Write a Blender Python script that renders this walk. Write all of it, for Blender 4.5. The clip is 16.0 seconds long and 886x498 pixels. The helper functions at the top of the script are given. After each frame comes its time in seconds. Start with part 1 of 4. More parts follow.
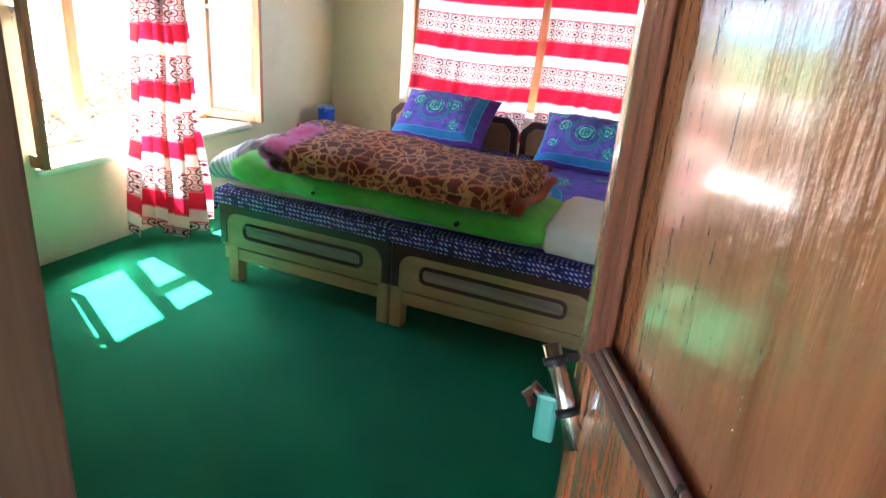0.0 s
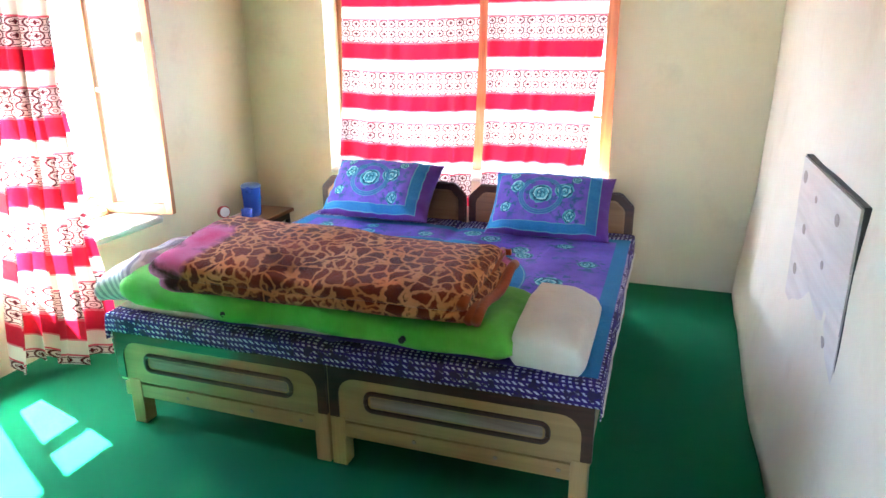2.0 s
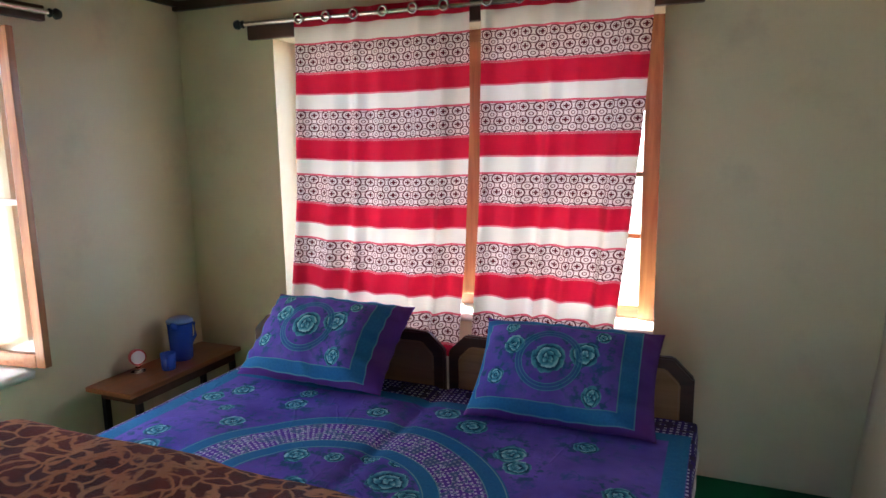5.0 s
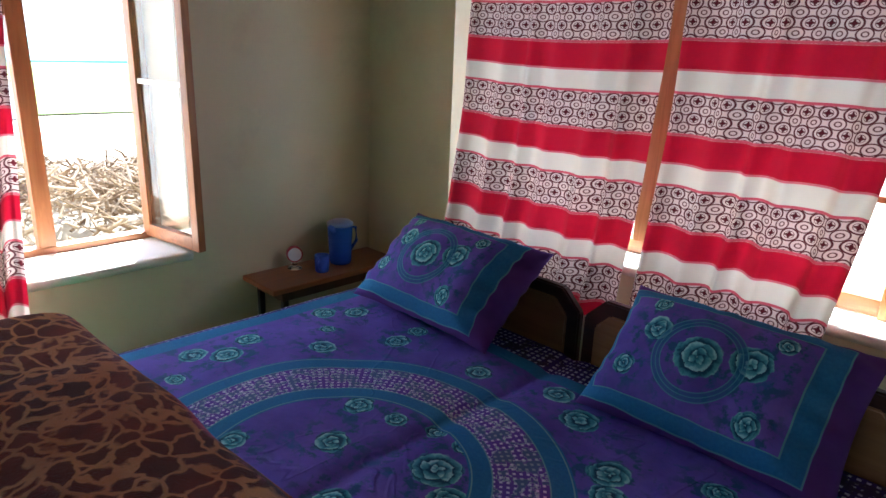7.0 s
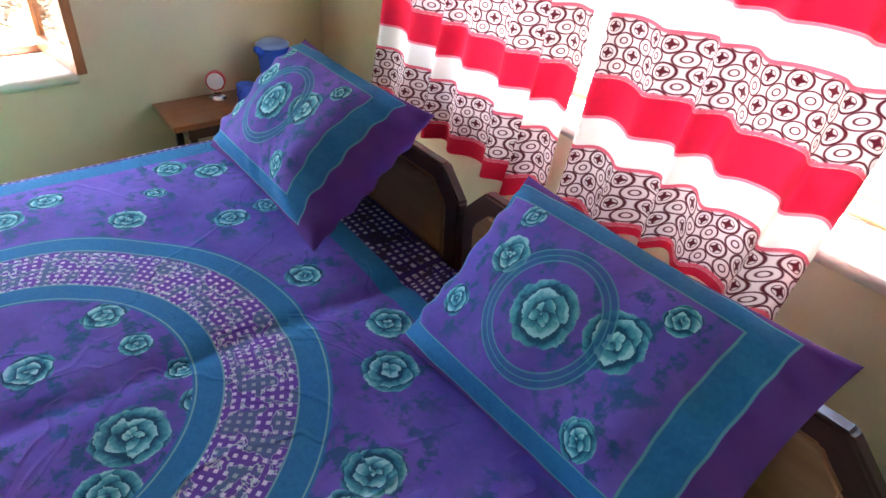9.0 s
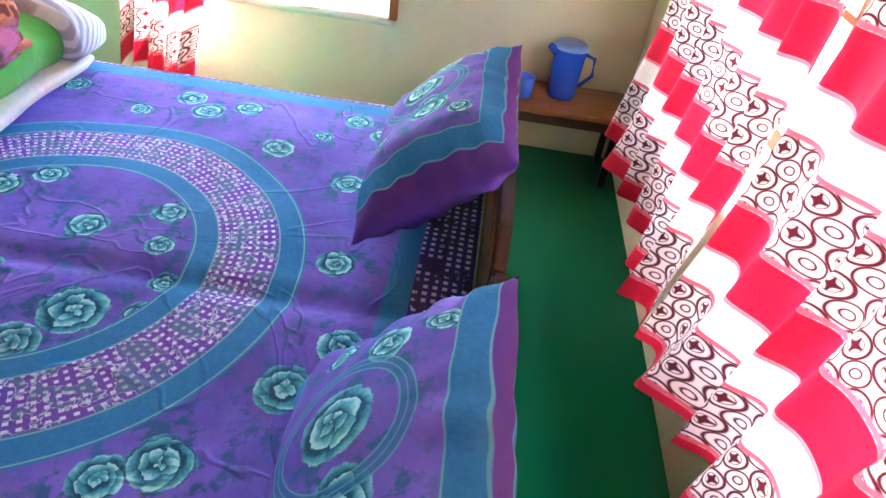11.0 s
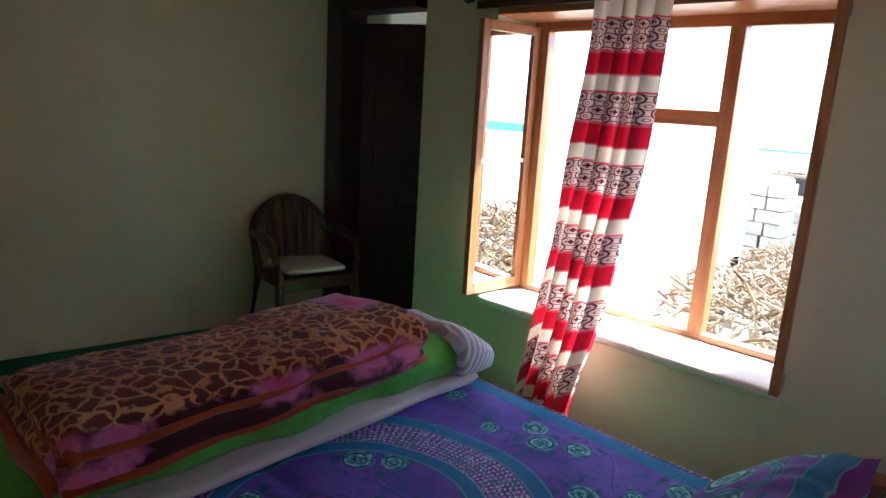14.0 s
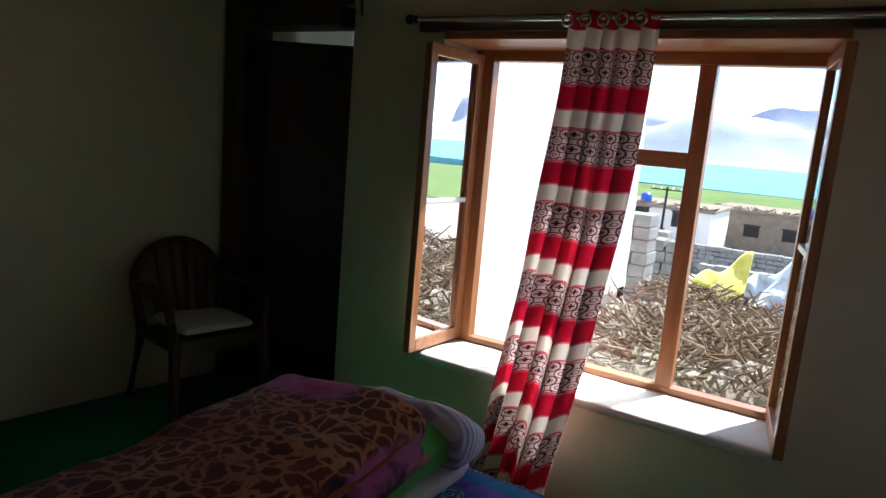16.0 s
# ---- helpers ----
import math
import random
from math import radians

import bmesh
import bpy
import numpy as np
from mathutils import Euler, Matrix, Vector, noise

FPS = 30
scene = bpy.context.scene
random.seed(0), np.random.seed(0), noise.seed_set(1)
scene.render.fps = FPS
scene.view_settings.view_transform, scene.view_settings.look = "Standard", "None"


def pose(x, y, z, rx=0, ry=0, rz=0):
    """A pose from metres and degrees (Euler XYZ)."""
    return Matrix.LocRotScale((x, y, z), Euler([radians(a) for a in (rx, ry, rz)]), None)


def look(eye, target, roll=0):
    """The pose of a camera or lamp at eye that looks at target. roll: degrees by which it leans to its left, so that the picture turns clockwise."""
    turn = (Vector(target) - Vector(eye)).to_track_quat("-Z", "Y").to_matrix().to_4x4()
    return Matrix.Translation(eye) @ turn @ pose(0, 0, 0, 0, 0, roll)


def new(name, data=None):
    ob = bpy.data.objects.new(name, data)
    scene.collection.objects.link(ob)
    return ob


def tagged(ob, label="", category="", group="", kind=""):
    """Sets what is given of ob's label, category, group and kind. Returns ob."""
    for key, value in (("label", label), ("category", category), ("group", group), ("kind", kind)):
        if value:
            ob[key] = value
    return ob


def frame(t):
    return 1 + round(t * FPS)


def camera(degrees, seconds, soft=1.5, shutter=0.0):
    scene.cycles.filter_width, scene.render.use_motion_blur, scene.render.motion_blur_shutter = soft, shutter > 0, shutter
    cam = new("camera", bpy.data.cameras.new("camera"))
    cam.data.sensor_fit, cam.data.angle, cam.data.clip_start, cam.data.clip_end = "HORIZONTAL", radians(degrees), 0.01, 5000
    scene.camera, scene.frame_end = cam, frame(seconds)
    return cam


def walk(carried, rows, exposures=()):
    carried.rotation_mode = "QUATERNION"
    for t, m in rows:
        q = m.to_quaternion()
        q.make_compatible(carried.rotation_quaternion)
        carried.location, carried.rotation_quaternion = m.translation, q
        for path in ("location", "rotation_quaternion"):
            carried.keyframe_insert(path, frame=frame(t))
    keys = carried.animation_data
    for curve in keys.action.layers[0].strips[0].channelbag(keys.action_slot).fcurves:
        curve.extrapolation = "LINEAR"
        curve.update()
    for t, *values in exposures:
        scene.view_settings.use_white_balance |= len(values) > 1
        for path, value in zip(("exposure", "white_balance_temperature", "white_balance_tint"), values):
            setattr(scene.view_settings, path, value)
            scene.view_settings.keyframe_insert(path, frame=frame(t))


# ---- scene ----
cam = camera(67.3, 16.0)
PATH = [
    (0, (0.717, 0.793, 1.432), (0.008, 2.516, 0.706), 4.5),
    (0.5, (0.639, 0.81, 1.423), (0.09, 2.565, 0.637), 3.3),
    (1, (0.643, 1.029, 1.432), (0.066, 2.766, 0.626), 1.1),
    (1.5, (0.621, 1.217, 1.47), (0.044, 2.995, 0.76), 0.0),
    (2, (0.556, 1.338, 1.489), (-0.058, 3.142, 0.881), -0.4),
    (2.5, (0.488, 1.528, 1.494), (-0.165, 3.358, 1.021), -0.2),
    (3, (0.444, 1.674, 1.506), (-0.032, 3.584, 1.154), 0.3),
    (3.2, (0.449, 1.744, 1.516), (-0.008, 3.662, 1.179), 0.2),
    (5.3, (0.476, 2.661, 1.455), (-0.433, 4.41, 1.118), -0.5),
    (5.5, (0.487, 2.709, 1.459), (-0.532, 4.396, 1.118), -0.1),
    (6, (0.562, 2.843, 1.454), (-0.678, 4.377, 1.125), 0.3),
    (6.5, (0.546, 2.977, 1.435), (-0.792, 4.413, 1.053), 1.8),
    (7, (0.551, 3.198, 1.431), (-0.793, 4.554, 0.836), 2.2),
    (7.5, (0.533, 3.408, 1.404), (-0.751, 4.723, 0.615), 0.6),
    (8, (0.538, 3.698, 1.39), (-0.772, 4.927, 0.511), -0.6),
    (8.5, (0.518, 3.889, 1.357), (-0.779, 5.028, 0.347), -0.5),
    (8.7, (0.505, 3.973, 1.354), (-0.79, 5.077, 0.303), 1.3),
    (10.8, (0.501, 4.786, 1.387), (-1.081, 4.82, 0.164), 6.5),
    (11, (0.472, 4.839, 1.398), (-1.128, 4.794, 0.199), 8.3),
    (11.5, (0.42, 4.902, 1.418), (-1.194, 4.568, 0.286), 5.6),
    (12, (0.386, 4.988, 1.438), (-1.091, 4.123, 0.403), 1.7),
    (12.5, (0.386, 5.053, 1.465), (-1.003, 3.943, 0.55), 2.9),
    (13, (0.379, 5.091, 1.497), (-0.99, 3.828, 0.769), 3.3),
    (13.1, (0.386, 5.094, 1.513), (-0.988, 3.826, 0.801), 3.6),
    (13.5, (0.384, 5.112, 1.514), (-0.991, 3.786, 0.923), 3.3),
    (14, (0.387, 5.145, 1.517), (-1.015, 3.787, 1.078), 3.4),
    (14.5, (0.396, 5.115, 1.549), (-0.979, 3.707, 1.198), 2.8),
    (15, (0.396, 4.993, 1.523), (-0.997, 3.592, 1.213), 3.7),
    (15.5, (0.395, 4.772, 1.514), (-1.181, 3.57, 1.251), 4.1),
    (16, (0.333, 4.514, 1.519), (-1.356, 3.495, 1.184), 4.9),
]
EXPOSURES = [(0, 4.95, 5600, 6), (0.5, 5.5, 5600, 6), (1, 5.8, 5600, 6), (1.5, 5.95, 5600, 6), (2, 5.55, 5600, 6), (2.5, 5.2, 5600, 6), (3, 4.5, 5600, 6), (5.5, 3.6, 5600, 6), (7, 3.15, 5600, 6), (8, 4.15, 5600, 6), (8.5, 4.45, 5600, 6), (11, 5.4, 5600, 6), (12, 5.4, 5600, 6), (13, 4.5, 5600, 6), (13.5, 3.75, 5600, 6), (14, 3, 5600, 6), (14.5, 2.5, 5600, 6), (15, 2.1, 5600, 6), (16, 1.4, 5600, 6)]
walk(cam, [(t, look(eye, target, roll)) for t, eye, target, roll in PATH], EXPOSURES)

# ---- light ----
world = bpy.data.worlds.new("sky")
scene.world = world
world.use_nodes = True
wn = world.node_tree
sky = wn.nodes.new("ShaderNodeTexSky")
sky.sky_type = "NISHITA"
sky.sun_disc = False
sky.sun_elevation = radians(53)
sky.sun_rotation = radians(-63.4)
sky.altitude = 4200
cloud_at = wn.nodes.new("ShaderNodeTexCoord")
cloud_map = wn.nodes.new("ShaderNodeMapping")
cloud_map.inputs["Scale"].default_value = (1.0, 1.0, 3.2)
cloud = wn.nodes.new("ShaderNodeTexNoise")
cloud.inputs["Scale"].default_value, cloud.inputs["Detail"].default_value, cloud.inputs["Roughness"].default_value = 2.6, 8.0, 0.58
cloud_ramp = wn.nodes.new("ShaderNodeValToRGB")
cloud_ramp.color_ramp.elements[0].position, cloud_ramp.color_ramp.elements[1].position = 0.46, 0.66
cloud_mix = wn.nodes.new("ShaderNodeMix")
cloud_mix.data_type = "RGBA"
cloud_mix.inputs["B"].default_value = (7.5, 7.6, 8.0, 1)
wn.links.new(cloud_at.outputs["Generated"], cloud_map.inputs[0])
wn.links.new(cloud_map.outputs[0], cloud.inputs["Vector"])
wn.links.new(cloud.outputs["Fac"], cloud_ramp.inputs[0])
wn.links.new(cloud_ramp.outputs[0], cloud_mix.inputs["Factor"])
wn.links.new(sky.outputs[0], cloud_mix.inputs["A"])
wn.links.new(cloud_mix.outputs["Result"], wn.nodes["Background"].inputs[0])
wn.nodes["Background"].inputs[1].default_value = 0.14
sun = new("sun", bpy.data.lights.new("sun", "SUN"))
sun.data.energy, sun.data.angle, sun.data.color = 5.0, radians(0.55), (1.0, 0.95, 0.87)
sun.matrix_world = look((-6.8, 3.4, 10.0), (0, 0, 0))


# ---- materials ----
class Shade:
    """A small builder of node materials."""

    def __init__(self, name, rough=0.8, metal=0.0, spec=0.5):
        self.mat = bpy.data.materials.new(name)
        self.mat.use_nodes = True
        self.tree = self.mat.node_tree
        self.bsdf = self.tree.nodes["Principled BSDF"]
        self.bsdf.inputs["Roughness"].default_value = rough
        self.bsdf.inputs["Metallic"].default_value = metal
        self.bsdf.inputs["Specular IOR Level"].default_value = spec
        self.coord = self.tree.nodes.new("ShaderNodeTexCoord")

    def put(self, sock, value):
        if isinstance(value, bpy.types.NodeSocket):
            self.tree.links.new(value, sock)
        elif isinstance(value, tuple) and len(value) == 3 and sock.type == "RGBA":
            sock.default_value = (*value, 1)
        else:
            sock.default_value = value

    def at(self, kind="Object", scale=(1, 1, 1), turn=(0, 0, 0), shift=(0, 0, 0)):
        n = self.tree.nodes.new("ShaderNodeMapping")
        n.inputs["Scale"].default_value, n.inputs["Rotation"].default_value, n.inputs["Location"].default_value = scale, turn, shift
        self.tree.links.new(self.coord.outputs[kind], n.inputs[0])
        return n.outputs[0]

    def split(self, v):
        n = self.tree.nodes.new("ShaderNodeSeparateXYZ")
        self.put(n.inputs[0], v)
        return n.outputs[0], n.outputs[1], n.outputs[2]

    def join(self, x, y, z=0.0):
        n = self.tree.nodes.new("ShaderNodeCombineXYZ")
        self.put(n.inputs[0], x), self.put(n.inputs[1], y), self.put(n.inputs[2], z)
        return n.outputs[0]

    def f(self, op, a, b=0.0, c=0.0):
        n = self.tree.nodes.new("ShaderNodeMath")
        n.operation = op
        for s, v in zip(n.inputs, (a, b, c)):
            self.put(s, v)
        return n.outputs[0]

    def vec(self, op, a, b=(0, 0, 0)):
        n = self.tree.nodes.new("ShaderNodeVectorMath")
        n.operation = op
        self.put(n.inputs[0], a), self.put(n.inputs[1], b)
        return n.outputs["Value"] if op in ("LENGTH", "DISTANCE") else n.outputs[0]

    def noise(self, v, scale, detail=4.0, rough=0.55, warp=0.0):
        n = self.tree.nodes.new("ShaderNodeTexNoise")
        self.put(n.inputs["Vector"], v)
        n.inputs["Scale"].default_value, n.inputs["Detail"].default_value = scale, detail
        n.inputs["Roughness"].default_value, n.inputs["Distortion"].default_value = rough, warp
        return n.outputs["Fac"]

    def cells(self, v, scale, feature="F1", jitter=1.0, flat=False):
        n = self.tree.nodes.new("ShaderNodeTexVoronoi")
        n.feature = feature
        n.voronoi_dimensions = "2D" if flat else "3D"
        self.put(n.inputs["Vector"], v)
        n.inputs["Scale"].default_value, n.inputs["Randomness"].default_value = scale, jitter
        return n.outputs

    def ramp(self, fac, *stops):
        n = self.tree.nodes.new("ShaderNodeValToRGB")
        self.put(n.inputs[0], fac)
        el = n.color_ramp.elements
        while len(el) < len(stops):
            el.new(0.5)
        for e, (p, c) in zip(el, stops):
            e.position, e.color = p, (*c, 1) if isinstance(c, tuple) else (c, c, c, 1)
        return n.outputs[0]

    def step(self, v, lo, hi):
        n = self.tree.nodes.new("ShaderNodeMapRange")
        n.clamp = True
        self.put(n.inputs[0], v)
        n.inputs[1].default_value, n.inputs[2].default_value = lo, hi
        return n.outputs[0]

    def band(self, v, lo, hi, soft=0.002):
        return self.f("MULTIPLY", self.step(v, lo - soft, lo + soft), self.step(v, hi + soft, hi - soft))

    def mix(self, fac, a, b, how="MIX"):
        n = self.tree.nodes.new("ShaderNodeMix")
        n.data_type, n.blend_type = "RGBA", how
        self.put(n.inputs["Factor"], fac), self.put(n.inputs["A"], a), self.put(n.inputs["B"], b)
        return n.outputs["Result"]

    def bump(self, height, depth=0.002, strength=0.6):
        n = self.tree.nodes.new("ShaderNodeBump")
        n.inputs["Distance"].default_value, n.inputs["Strength"].default_value = depth, strength
        self.put(n.inputs["Height"], height)
        self.tree.links.new(n.outputs[0], self.bsdf.inputs["Normal"])

    def color(self, c):
        self.put(self.bsdf.inputs["Base Color"], c)
        return self

    def rough(self, r):
        self.put(self.bsdf.inputs["Roughness"], r)
        return self


def plaster(name, a, b, stain, bump=0.003, sheen=0.72):
    s = Shade(name, sheen, spec=0.35)
    p = s.at()
    big, fine = s.noise(p, 1.3, 5), s.noise(p, 38, 4)
    c = s.mix(s.step(big, 0.3, 0.7), a, b)
    c = s.mix(s.f("MULTIPLY", s.step(s.noise(p, 3.1, 6, 0.65), 0.56, 0.74), 0.55), c, stain)
    s.color(c)
    s.bump(s.f("ADD", s.f("MULTIPLY", fine, 0.25), s.noise(p, 4.5, 3)), bump * 3, 0.5)
    return s.mat


def timber(name, dark, light, rough=0.45, along=2, scale=1.0, gloss=0.0, relief=0.0006):
    s = Shade(name, rough)
    sc = [16.0 * scale, 16.0 * scale, 16.0 * scale]
    sc[along] = 1.1 * scale
    p = s.at(scale=tuple(sc))
    g = s.noise(p, 1.6, 6, 0.62, 0.9)
    c = s.ramp(g, (0.28, dark), (0.7, light))
    c = s.mix(s.f("MULTIPLY", s.noise(s.at(), 5.0, 3), 0.35), c, dark)
    s.color(c)
    s.rough(s.f("ADD", s.f("MULTIPLY", g, 0.25), rough - 0.12))
    s.bump(g, relief, 0.7)
    s.bsdf.inputs["Coat Weight"].default_value = gloss
    s.bsdf.inputs["Coat Roughness"].default_value = 0.12
    return s.mat


def plain(name, color, rough=0.5, metal=0.0, vary=0.25):
    s = Shade(name, rough, metal)
    n = s.noise(s.at(), 30, 4)
    s.color(s.mix(s.f("MULTIPLY", n, vary * 2), color, tuple(x * 0.55 for x in color)))
    s.bump(n, 0.0004, 0.4)
    return s.mat


def cloth(name, a, b, weave=900.0, lump=0.004, rough=0.95):
    s = Shade(name, rough, spec=0.15)
    p = s.at()
    s.color(s.mix(s.step(s.noise(p, 9, 5), 0.3, 0.7), a, b))
    s.bump(s.f("ADD", s.noise(p, 24, 4), s.f("MULTIPLY", s.noise(p, weave, 2), 0.15)), lump, 0.6)
    s.bsdf.inputs["Sheen Weight"].default_value = 0.25
    return s.mat


def ticking():
    """Grey and white striped lining cotton, the stripes running along the fold."""
    s = Shade("striped_lining", 0.95, spec=0.15)
    p = s.at()
    x, y, z = s.split(p)
    run = s.f("ADD", s.f("ADD", x, s.f("MULTIPLY", z, 0.6)), s.f("MULTIPLY", s.noise(p, 5, 3), 0.05))
    line = s.step(s.f("PINGPONG", s.f("DIVIDE", run, 0.028), 0.5), 0.20, 0.30)
    c = s.mix(line, (0.40, 0.40, 0.46), (0.78, 0.76, 0.77))
    s.color(s.mix(s.f("MULTIPLY", s.noise(p, 14, 4), 0.35), c, (0.52, 0.51, 0.55)))
    s.bump(s.noise(p, 22, 4), 0.012, 0.6)
    return s.mat


def carpet():
    s = Shade("green_carpet", 0.97, spec=0.04)
    p = s.at()
    c = s.ramp(s.noise(p, 420, 2), (0.3, (0.006, 0.085, 0.036)), (0.7, (0.014, 0.170, 0.072)))
    c = s.mix(s.f("MULTIPLY", s.step(s.noise(p, 1.9, 5, 0.6), 0.4, 0.72), 0.5), c, (0.002, 0.095, 0.038))
    s.color(c)
    s.bump(s.f("ADD", s.noise(p, 350, 2), s.f("MULTIPLY", s.noise(p, 6, 3), 1.5)), 0.004, 0.6)
    s.bsdf.inputs["Sheen Weight"].default_value = 0.05
    return s.mat


def striped_curtain():
    """Banded print by the cloth's own measure: u across, v down from the heading, in metres."""
    s = Shade("striped_curtain", 0.7, spec=0.25)
    u, v, _ = s.split(s.at("UV"))
    w = s.f("MODULO", s.f("ADD", v, 0.30 - 0.138), 0.30)
    head = s.step(v, 0.066, 0.064)
    # ogee ornament, mirrored in both ways
    cu = s.f("PINGPONG", s.f("DIVIDE", u, 0.080), 0.5)
    cv = s.f("PINGPONG", s.f("DIVIDE", w, 0.0568), 0.5)
    d1 = s.vec("LENGTH", s.join(s.f("SUBTRACT", cu, 0.5), s.f("MULTIPLY", s.f("SUBTRACT", cv, 0.5), 1.15)))
    d2 = s.vec("LENGTH", s.join(cu, s.f("MULTIPLY", cv, 1.15)))
    star = s.f("MULTIPLY", s.f("ABSOLUTE", s.f("SUBTRACT", cu, 0.5)), s.f("ABSOLUTE", s.f("SUBTRACT", cv, 0.5)))
    lines = s.f("MAXIMUM", s.band(d1, 0.33, 0.42, 0.02), s.band(d2, 0.30, 0.37, 0.02))
    lines = s.f("MAXIMUM", lines, s.band(d2, 0.10, 0.16, 0.02))
    lines = s.f("MAXIMUM", lines, s.f("MULTIPLY", s.step(star, 0.010, 0.004), s.step(d1, 0.24, 0.2)))
    lines = s.f("MAXIMUM", lines, s.band(d1, 0.205, 0.235, 0.012))
    cream, red, ink = (0.80, 0.74, 0.64), (0.52, 0.008, 0.035), (0.10, 0.006, 0.014)
    orn = s.mix(lines, (0.78, 0.62, 0.58), ink)
    edge = s.f("MAXIMUM", s.band(w, -0.001, 0.009), s.band(w, 0.133, 0.142))
    orn = s.mix(edge, orn, (0.66, 0.10, 0.14))
    c = s.mix(s.band(w, 0.0, 0.142, 0.001), cream, orn)
    c = s.mix(s.band(w, 0.142, 0.230, 0.001), c, red)
    c = s.mix(s.band(w, 0.230, 0.236, 0.001), c, (0.68, 0.16, 0.2))
    c = s.mix(s.f("MULTIPLY", s.step(v, 0.139, 0.137), s.f("SUBTRACT", 1.0, head)), c, cream)
    c = s.mix(head, c, red)
    c = s.mix(s.f("MULTIPLY", s.noise(s.at("UV"), 6, 4), 0.22), c, (0.25, 0.2, 0.2), "MULTIPLY")
    s.color(c)
    s.bump(s.noise(s.at("UV", (900, 900, 1)), 1, 2), 0.0004, 0.3)
    t = s.tree.nodes.new("ShaderNodeBsdfTranslucent")
    s.put(t.inputs[0], c)
    m = s.tree.nodes.new("ShaderNodeMixShader")
    m.inputs[0].default_value = 0.31
    out = s.tree.nodes["Material Output"]
    s.tree.links.new(s.bsdf.outputs[0], m.inputs[1])
    s.tree.links.new(t.outputs[0], m.inputs[2])
    s.tree.links.new(m.outputs[0], out.inputs[0])
    return s.mat


# x, y and size of each printed rose
BED_ROSES = [(-1.23, 4.06, 0.055), (-1.28, 4.165, 0.05), (-1.08, 4.315, 0.052), (-1.19, 4.41, 0.032), (-1.32, 4.485, 0.05), (-1.25, 4.58, 0.052), (-0.97, 4.535, 0.05), (-0.98, 4.635, 0.04), (-0.645, 4.58, 0.048), (-0.40, 4.65, 0.055), (-0.28, 4.58, 0.06),
             (-0.72, 4.18, 0.048), (-0.60, 4.21, 0.036), (-0.50, 4.265, 0.036), (-0.635, 4.03, 0.05), (-0.38, 4.145, 0.07), (-0.285, 4.085, 0.055), (-0.40, 4.265, 0.04), (-0.10, 4.44, 0.06), (-0.06, 4.365, 0.05), (0.11, 4.56, 0.045),
             (-0.73, 3.77, 0.055), (-0.80, 3.85, 0.045), (-0.46, 3.90, 0.052), (-0.39, 3.745, 0.042), (-1.19, 3.88, 0.035), (-1.30, 3.985, 0.05), (-1.27, 3.645, 0.045), (0.12, 4.02, 0.07), (0.20, 3.93, 0.055), (0.25, 4.30, 0.05)]
CASE_ROSES = [(-0.045, 0.0, 0.066), (-0.225, -0.07, 0.034), (-0.175, 0.05, 0.045), (0.075, 0.03, 0.055), (0.115, -0.115, 0.036), (0.13, 0.11, 0.03), (-0.20, 0.13, 0.03)]


def strewn(s, p, c, spots):
    """Teal roses of given place and size printed over colour c, with dark leaves around; p in metres."""
    near, away = None, None
    for k, (x, y, size) in enumerate(spots):
        loc = s.vec("MULTIPLY", s.vec("SUBTRACT", p, (x, y, 0.0)), (1 / size, 1 / size, 1.0))
        d = s.vec("LENGTH", loc)
        loc = s.vec("ADD", loc, (0.0, 0.0, k * 1.7))
        if near is None:
            near, away = d, loc
        else:
            away = s.mix(s.f("LESS_THAN", d, near), away, loc)
            near = s.f("MINIMUM", near, d)
    lx, ly, seed = s.split(away)
    ang = s.f("MULTIPLY", s.f("ADD", s.f("ARCTAN2", ly, lx), 3.1416), 0.955)
    ragged = s.f("MULTIPLY", s.f("SUBTRACT", s.noise(p, 55, 3, 0.6), 0.5), 0.30)
    r = s.f("ADD", near, ragged)
    # petals lie in rings round the bud; each is dark at its root and pale at its rim
    at = s.join(s.f("MULTIPLY", ang, s.f("ADD", s.f("MULTIPLY", near, 0.35), 0.75)), s.f("ADD", s.f("MULTIPLY", r, 2.9), seed))
    cell = s.cells(at, 1.0, "F1", 0.75, True)
    px, py, _ = s.split(cell["Position"])
    ax, ay, _ = s.split(at)
    rise = s.f("SUBTRACT", s.f("SUBTRACT", ay, py), s.f("MULTIPLY", s.f("POWER", s.f("ABSOLUTE", s.f("SUBTRACT", ax, px)), 2.0), 0.7))
    grain = s.f("MULTIPLY", s.f("SUBTRACT", s.noise(p, 130, 3), 0.5), 0.5)
    shade = s.ramp(s.f("ADD", s.f("ADD", rise, 0.5), grain), (0.05, (0.012, 0.08, 0.14)), (0.30, (0.045, 0.22, 0.30)), (0.62, (0.12, 0.42, 0.48)), (0.92, (0.38, 0.72, 0.72)))
    on = s.step(s.f("ADD", r, s.f("MULTIPLY", cell["Distance"], 0.22)), 1.0, 0.93)
    # leaves grow near the roses, dim sprigs everywhere
    leaf = s.f("MULTIPLY", s.step(s.noise(p, 21, 4, 0.65), 0.51, 0.58), s.step(near, 2.6, 1.5))
    c = s.mix(s.f("MULTIPLY", leaf, 0.85), c, (0.020, 0.11, 0.20))
    sprig = s.step(s.noise(p, 13, 5, 0.7, 0.4), 0.56, 0.66)
    c = s.mix(s.f("MULTIPLY", sprig, 0.75), c, (0.030, 0.125, 0.33))
    return s.mix(on, c, shade)


